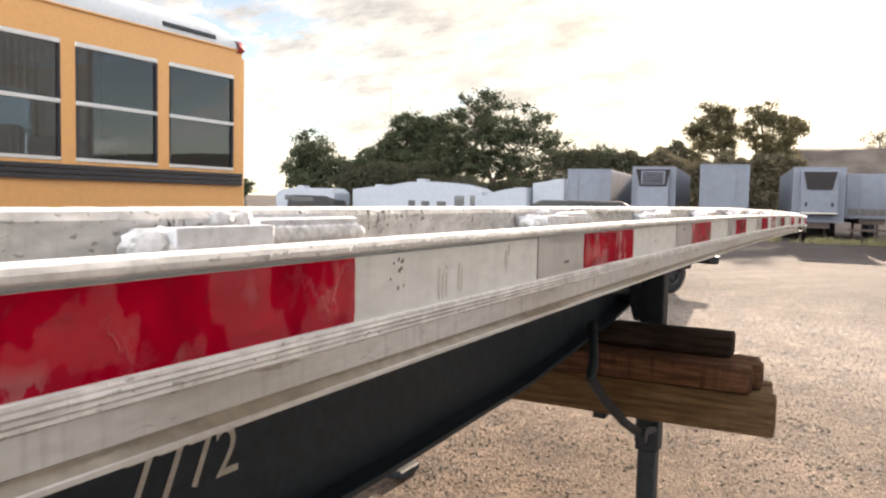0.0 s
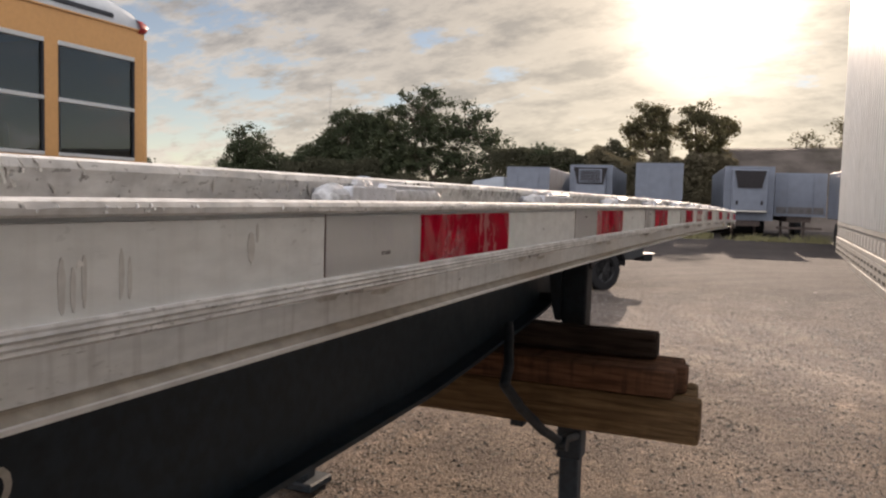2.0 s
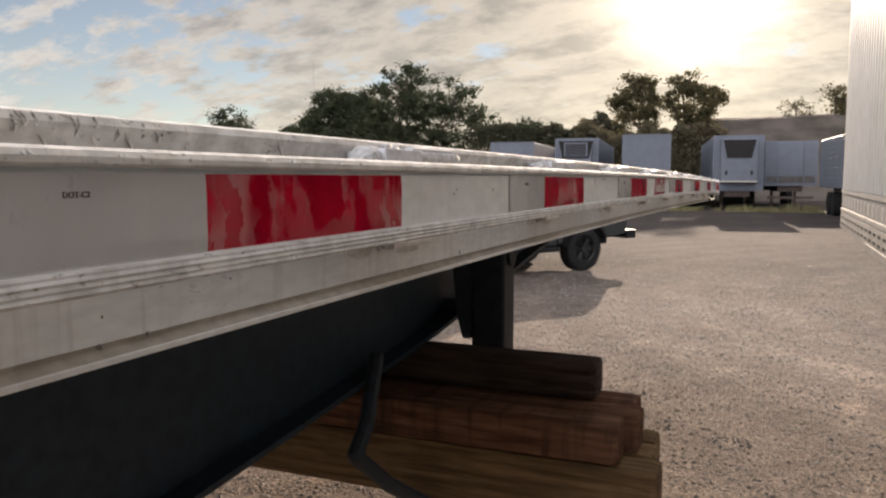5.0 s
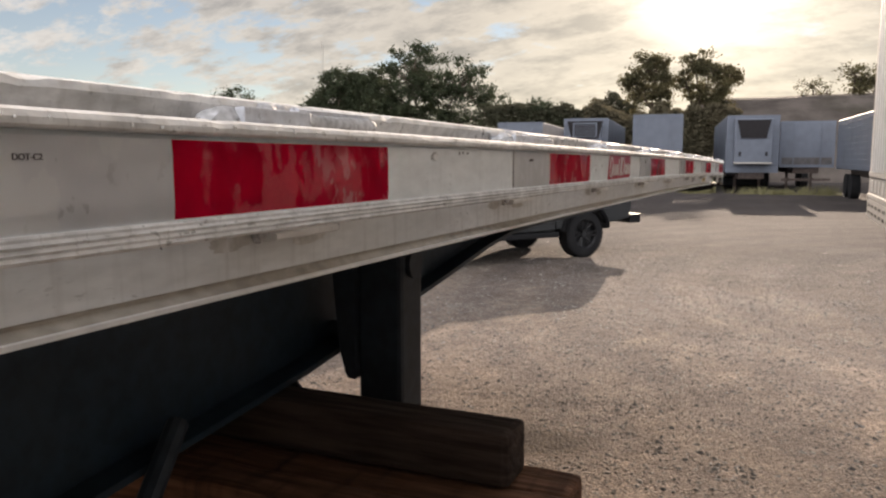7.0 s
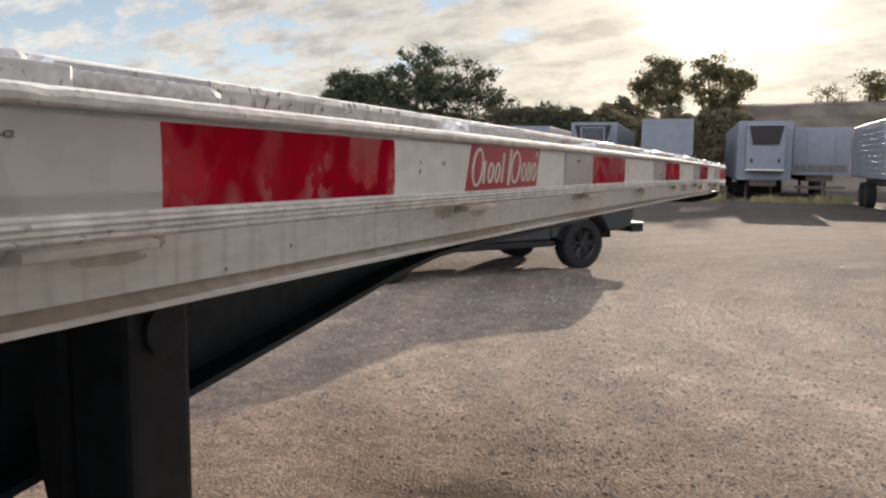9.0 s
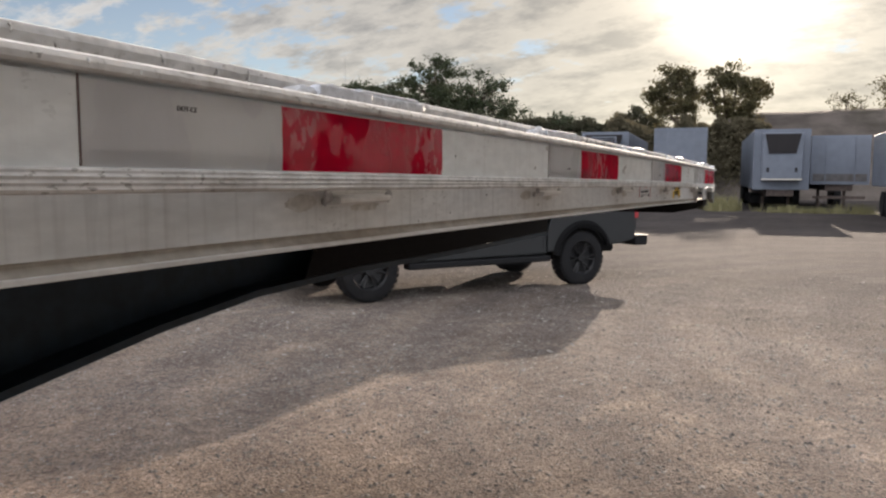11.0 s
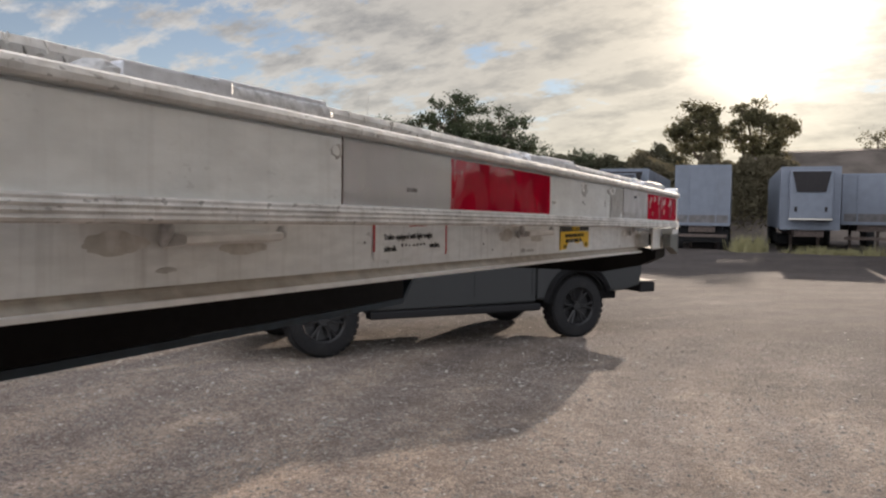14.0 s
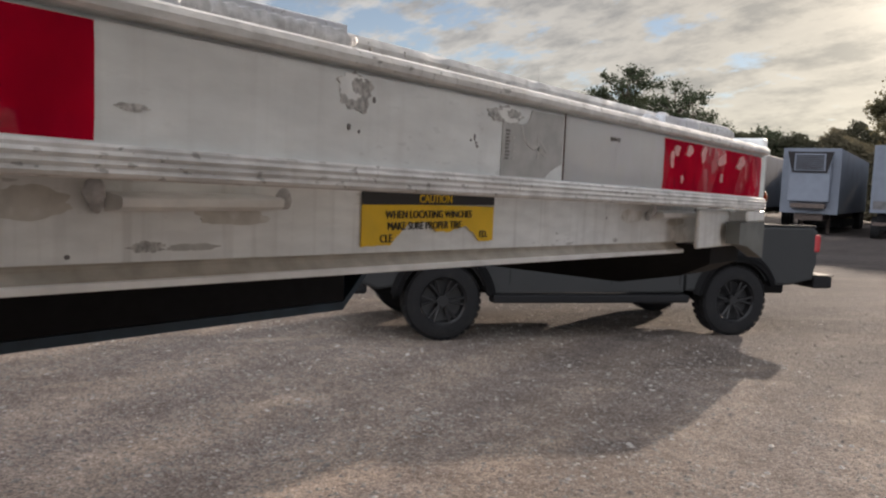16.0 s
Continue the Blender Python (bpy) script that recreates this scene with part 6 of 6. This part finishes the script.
# ---- trees, brush, embankment ----
def lobed_tree(x, y, seed, label, lobes, leaf=LEAF, per=70, clump=0.62, leaf_size=0.13, density=1.0, trunks=1):
    """A tree whose crown is clumps of leaves on boughs. lobes: (place along x, height, half width, half height)."""
    rnd = random.Random(seed)
    t = thing("tree", label, "tree", at=Matrix.Translation((x, y, 0)))
    bm = bmesh.new()
    top = max(z + rz for _, z, _, rz in lobes)
    forks = []
    for k in range(trunks):
        foot = Vector((rnd.uniform(-0.6, 0.6) * (trunks - 1), rnd.uniform(-0.5, 0.5), -0.1))
        fork = foot + Vector((rnd.uniform(-0.4, 0.4), rnd.uniform(-0.3, 0.3), top * 0.30))
        tube(bm, foot, fork, top * 0.026, top * 0.019, 8, False)
        forks.append(fork)
    clumps = []
    for dx, z, rx, rz in lobes:
        c = Vector((dx, 0, z))
        fork = min(forks, key=lambda f: (f - c).length)
        mid = fork.lerp(c, 0.5) + Vector((rnd.uniform(-0.3, 0.3), rnd.uniform(-0.3, 0.3), 0.2))
        tube(bm, fork, mid, top * 0.015, top * 0.011, 7, False)
        tube(bm, mid, c, top * 0.011, top * 0.006, 7, False)
        k = int(density * 11 * (rx * rx * rz) ** 0.62)
        for _ in range(k):
            d = Vector((rnd.gauss(0, 1), rnd.gauss(0, 1), rnd.gauss(0, 1))).normalized() * rnd.random() ** 0.42
            bulge = 1 + 0.22 * noise.noise((d.x * 2 + seed, d.y * 2, d.z * 2))
            p = c + Vector((d.x * rx, d.y * rx * 0.85, d.z * rz)) * bulge
            tube(bm, c.lerp(p, 0.15), p, top * 0.0038, top * 0.0012, 4, False)
            clumps.append(p)
    part("trunk", bm, BARK, t, "", True)
    rng = np.random.default_rng(seed)
    cen = np.repeat(np.array([tuple(p) for p in clumps]), per, 0)
    size = np.repeat(rng.uniform(0.55, 1.35, len(clumps)) * clump, per)[:, None]
    off = rng.normal(0, 1, cen.shape) * (0.55, 0.55, 0.38)
    q = cen + off * size
    m = len(q)
    a = rng.normal(0, 1, (m, 3))
    a /= np.linalg.norm(a, axis=1)[:, None]
    b = np.cross(a, rng.normal(0, 1, (m, 3)))
    b /= np.linalg.norm(b, axis=1)[:, None]
    s_ = rng.uniform(0.6, 1.4, m)[:, None] * leaf_size
    vs = np.stack([q - a * s_, q + b * s_ * 0.55, q + a * s_, q - b * s_ * 0.55], 1).reshape(-1, 3)
    me = bpy.data.meshes.new("crown")
    me.from_pydata(vs.tolist(), [], np.arange(4 * m).reshape(-1, 4).tolist())
    me.materials.append(leaf)
    ob = new("crown", me)
    ob.parent = t
    return t


lobed_tree(-32.0, 71, 1, "broad dark green tree with sky showing through its crown", [(-1.4, 9.1, 4.3, 3.7), (3.4, 8.3, 3.5, 3.2), (6.8, 6.0, 2.0, 1.8), (-1.4, 5.3, 3.4, 1.9), (5.0, 4.6, 1.2, 1.0), (2.2, 5.7, 1.9, 1.2), (2.4, 4.2, 2.0, 1.0), (-3.6, 7.0, 3.2, 3.0)], per=75, density=0.78, trunks=2)
lobed_tree(-40.6, 71, 2, "dense dark green tree behind the travel trailers", [(-1.2, 8.2, 3.4, 2.6), (1.6, 8.6, 2.6, 2.3), (-3.2, 5.6, 2.8, 2.6), (2.2, 4.8, 4.2, 2.8), (-0.6, 4.0, 4.5, 2.4)], per=90, density=1.25, trunks=2)
lobed_tree(-52.3, 68, 3, "round dark green tree standing apart", [(-0.4, 6.7, 2.5, 2.1), (-2.4, 4.5, 1.9, 2.0), (2.0, 5.0, 2.2, 1.7), (0.2, 3.4, 3.4, 1.8)], per=80, density=1.15)
lobed_tree(-46.6, 70, 4, "low dark green tree in the tree line", [(0.0, 4.6, 2.4, 2.2), (-2.2, 3.6, 2.0, 1.8), (2.0, 5.3, 1.7, 1.7)], per=80, density=1.15)
lobed_tree(-19.0, 66, 14, "small green tree rising over the hedge", [(0.0, 5.4, 1.5, 1.3), (-1.7, 4.9, 1.3, 1.2), (1.8, 4.6, 1.5, 1.2)], per=70, leaf_size=0.12)
lobed_tree(-8.9, 62, 15, "olive green tree against the bright sky", [(-0.3, 8.3, 1.45, 1.4), (-1.5, 7.3, 1.05, 0.9), (0.9, 7.4, 1.1, 1.1), (-0.2, 6.3, 1.6, 0.9), (0.9, 4.9, 1.0, 0.8), (-0.9, 4.6, 1.0, 0.9)], LEAF_DRY, 80, 0.42, 0.10, 1.75, 2)
lobed_tree(-5.1, 62, 26, "olive green tree with an open crown", [(-0.9, 8.5, 1.0, 1.1), (0.1, 8.1, 1.0, 1.25), (1.3, 7.0, 1.1, 0.85), (-0.5, 6.4, 1.1, 0.9), (1.8, 7.8, 0.65, 0.6), (0.7, 5.6, 1.2, 0.7), (-1.5, 7.2, 0.7, 0.9)], LEAF_DRY, 80, 0.40, 0.10, 1.75, 2)
lobed_tree(2.3, 69, 7, "half bare tree on the embankment side", [(-0.2, 7.2, 1.2, 0.8), (0.9, 6.6, 0.8, 0.7), (-0.9, 6.4, 0.6, 0.5)], LEAF_DRY, 16, 0.45, 0.09, 1.6)
lobed_tree(5.5, 69, 8, "olive tree beside a half bare tree", [(-0.5, 7.9, 1.1, 1.0), (1.0, 7.5, 1.4, 1.2), (-0.2, 6.5, 1.4, 0.9)], LEAF_DRY, 40, 0.50, 0.11, 1.3)
lobed_tree(-13.8, 66, 9, "small tree rising over the hedge", [(0.0, 5.7, 0.95, 0.9), (-0.8, 5.0, 0.9, 0.8), (0.9, 5.0, 1.0, 0.8)], LEAF_DRY, 60, 0.42, 0.11, 1.3)
lobed_tree(-77.5, 76, 10, "dark green tree far along the lot edge", [(0.0, 4.2, 3.0, 1.7), (-3.2, 5.2, 2.4, 2.2), (2.6, 3.2, 2.0, 1.3)], per=50, leaf_size=0.2)
lobed_tree(-69.5, 76, 12, "small dark tree far along the lot edge", [(0.0, 2.6, 1.1, 1.0), (-0.8, 2.0, 0.9, 0.8)], per=40, leaf_size=0.2)


def build_brush(name, label, mat, count, x0, x1, y, share, seed):
    """A line of brush, one sheet of leaves."""
    rnd = random.Random(seed)
    vs, fs = [], []
    for _ in range(count):
        x = rnd.uniform(x0, x1)
        top = 5.0 + 1.3 * noise.noise((x * 0.35, 0, 2)) + 0.7 * noise.noise((x * 1.3, 0, 5)) + (1.0 if -24 < x < -2 else 0) - (1.2 if x < -46 else 0) - (1.6 if -36 < x < -24 else 0)
        z = top * share * (1 - rnd.random() ** 1.6 * 0.95)
        s = rnd.uniform(0.06, 0.14)
        a = Vector((rnd.uniform(-1, 1), rnd.uniform(-1, 1), rnd.uniform(-1, 1))).normalized()
        b = a.orthogonal().normalized()
        c = Vector((x, y + rnd.gauss(0, 0.9), z))
        o = len(vs)
        vs += [c - a * s, c + b * s * 0.6, c + a * s, c - b * s * 0.6]
        fs.append((o, o + 1, o + 2, o + 3))
    me = bpy.data.meshes.new(name)
    me.from_pydata([tuple(v) for v in vs], [], fs)
    me.materials.append(mat)
    tagged(new(name, me), label, "hedge", kind="stuff")


build_brush("hedge_line", "dark green brush and hedge behind the travel trailers", HEDGE, 84000, -47.5, -11.0, 66, 1.0, 21)
build_brush("thicket", "olive brush behind the parked white trailers, lightened for haze", THICKET, 44000, -13.5, -2.6, 60.5, 0.86, 22)


def build_bank():
    bm = bmesh.new()
    sect = [(58.5, -0.3), (62, 3.2), (66, 5.9), (69, 6.5), (80, 6.7), (120, -0.3)]
    rings = []
    for x in np.linspace(-9.5, 90, 68):
        k = min(1.0, max(0.0, (x + 9.5) / 2.5))
        rings.append([bm.verts.new((x, y + 1.2 * noise.noise((x * 0.1, y, 0)), max(-0.3, z * k + (0.12 * noise.noise((x * 0.5, y * 0.3, 1)) if z > 0 else 0)))) for y, z in sect])
    for a, b in zip(rings, rings[1:]):
        for i in range(len(sect) - 1):
            bm.faces.new((a[i], b[i], b[i + 1], a[i + 1]))
    ob = part("embankment", bm, BRUSH, None, "", True)
    tagged(ob, "long brushy embankment with a straight top edge", "embankment", kind="structure")


build_bank()


def build_weeds():
    rnd = random.Random(31)
    vs, fs = [], []
    for _ in range(84):
        spot, spread, tall = rnd.choice(((-3.2, 0.34, 1.5), (-3.2, 0.30, 1.7), (-0.7, 0.45, 0.8), (0.4, 0.3, 0.6), (1.7, 0.5, 1.0)))
        x, y = rnd.gauss(spot, spread), 39.3 + rnd.gauss(0, 0.35)
        for _ in range(14):
            c = Vector((x + rnd.gauss(0, 0.12), y + rnd.gauss(0, 0.12), 0))
            hgt = rnd.uniform(0.12, 0.5) * tall
            d = Vector((rnd.gauss(0, 0.12), rnd.gauss(0, 0.12), hgt))
            o = len(vs)
            vs += [c + Vector((-0.018, 0, 0)), c + Vector((0.018, 0, 0)), c + d]
            fs.append((o, o + 1, o + 2))
    me = bpy.data.meshes.new("weeds")
    me.from_pydata([tuple(v) for v in vs], [], fs)
    me.materials.append(WEED)
    tagged(new("weeds", me), "yellow green weeds along the parked trailers", "weeds", kind="stuff")


build_weeds()


def build_mast():
    t = thing("radio_mast", "thin lattice radio mast far behind the trees", "mast", at=Matrix.Translation((-62.4, 100, 0)))
    bm = bmesh.new()
    for k in range(3):
        a = 2 * math.pi * k / 3
        tube(bm, (0.15 * math.cos(a), 0.15 * math.sin(a), 0), (0.15 * math.cos(a), 0.15 * math.sin(a), 18.6), 0.014, sides=6)
    for i in range(36):
        a, b = 2 * math.pi * (i % 3) / 3, 2 * math.pi * ((i + 1) % 3) / 3
        tube(bm, (0.15 * math.cos(a), 0.15 * math.sin(a), i * 0.5), (0.15 * math.cos(b), 0.15 * math.sin(b), i * 0.5 + 0.5), 0.008, sides=5)
    part("mast", bm, VAN_RAIL, t)


build_mast()
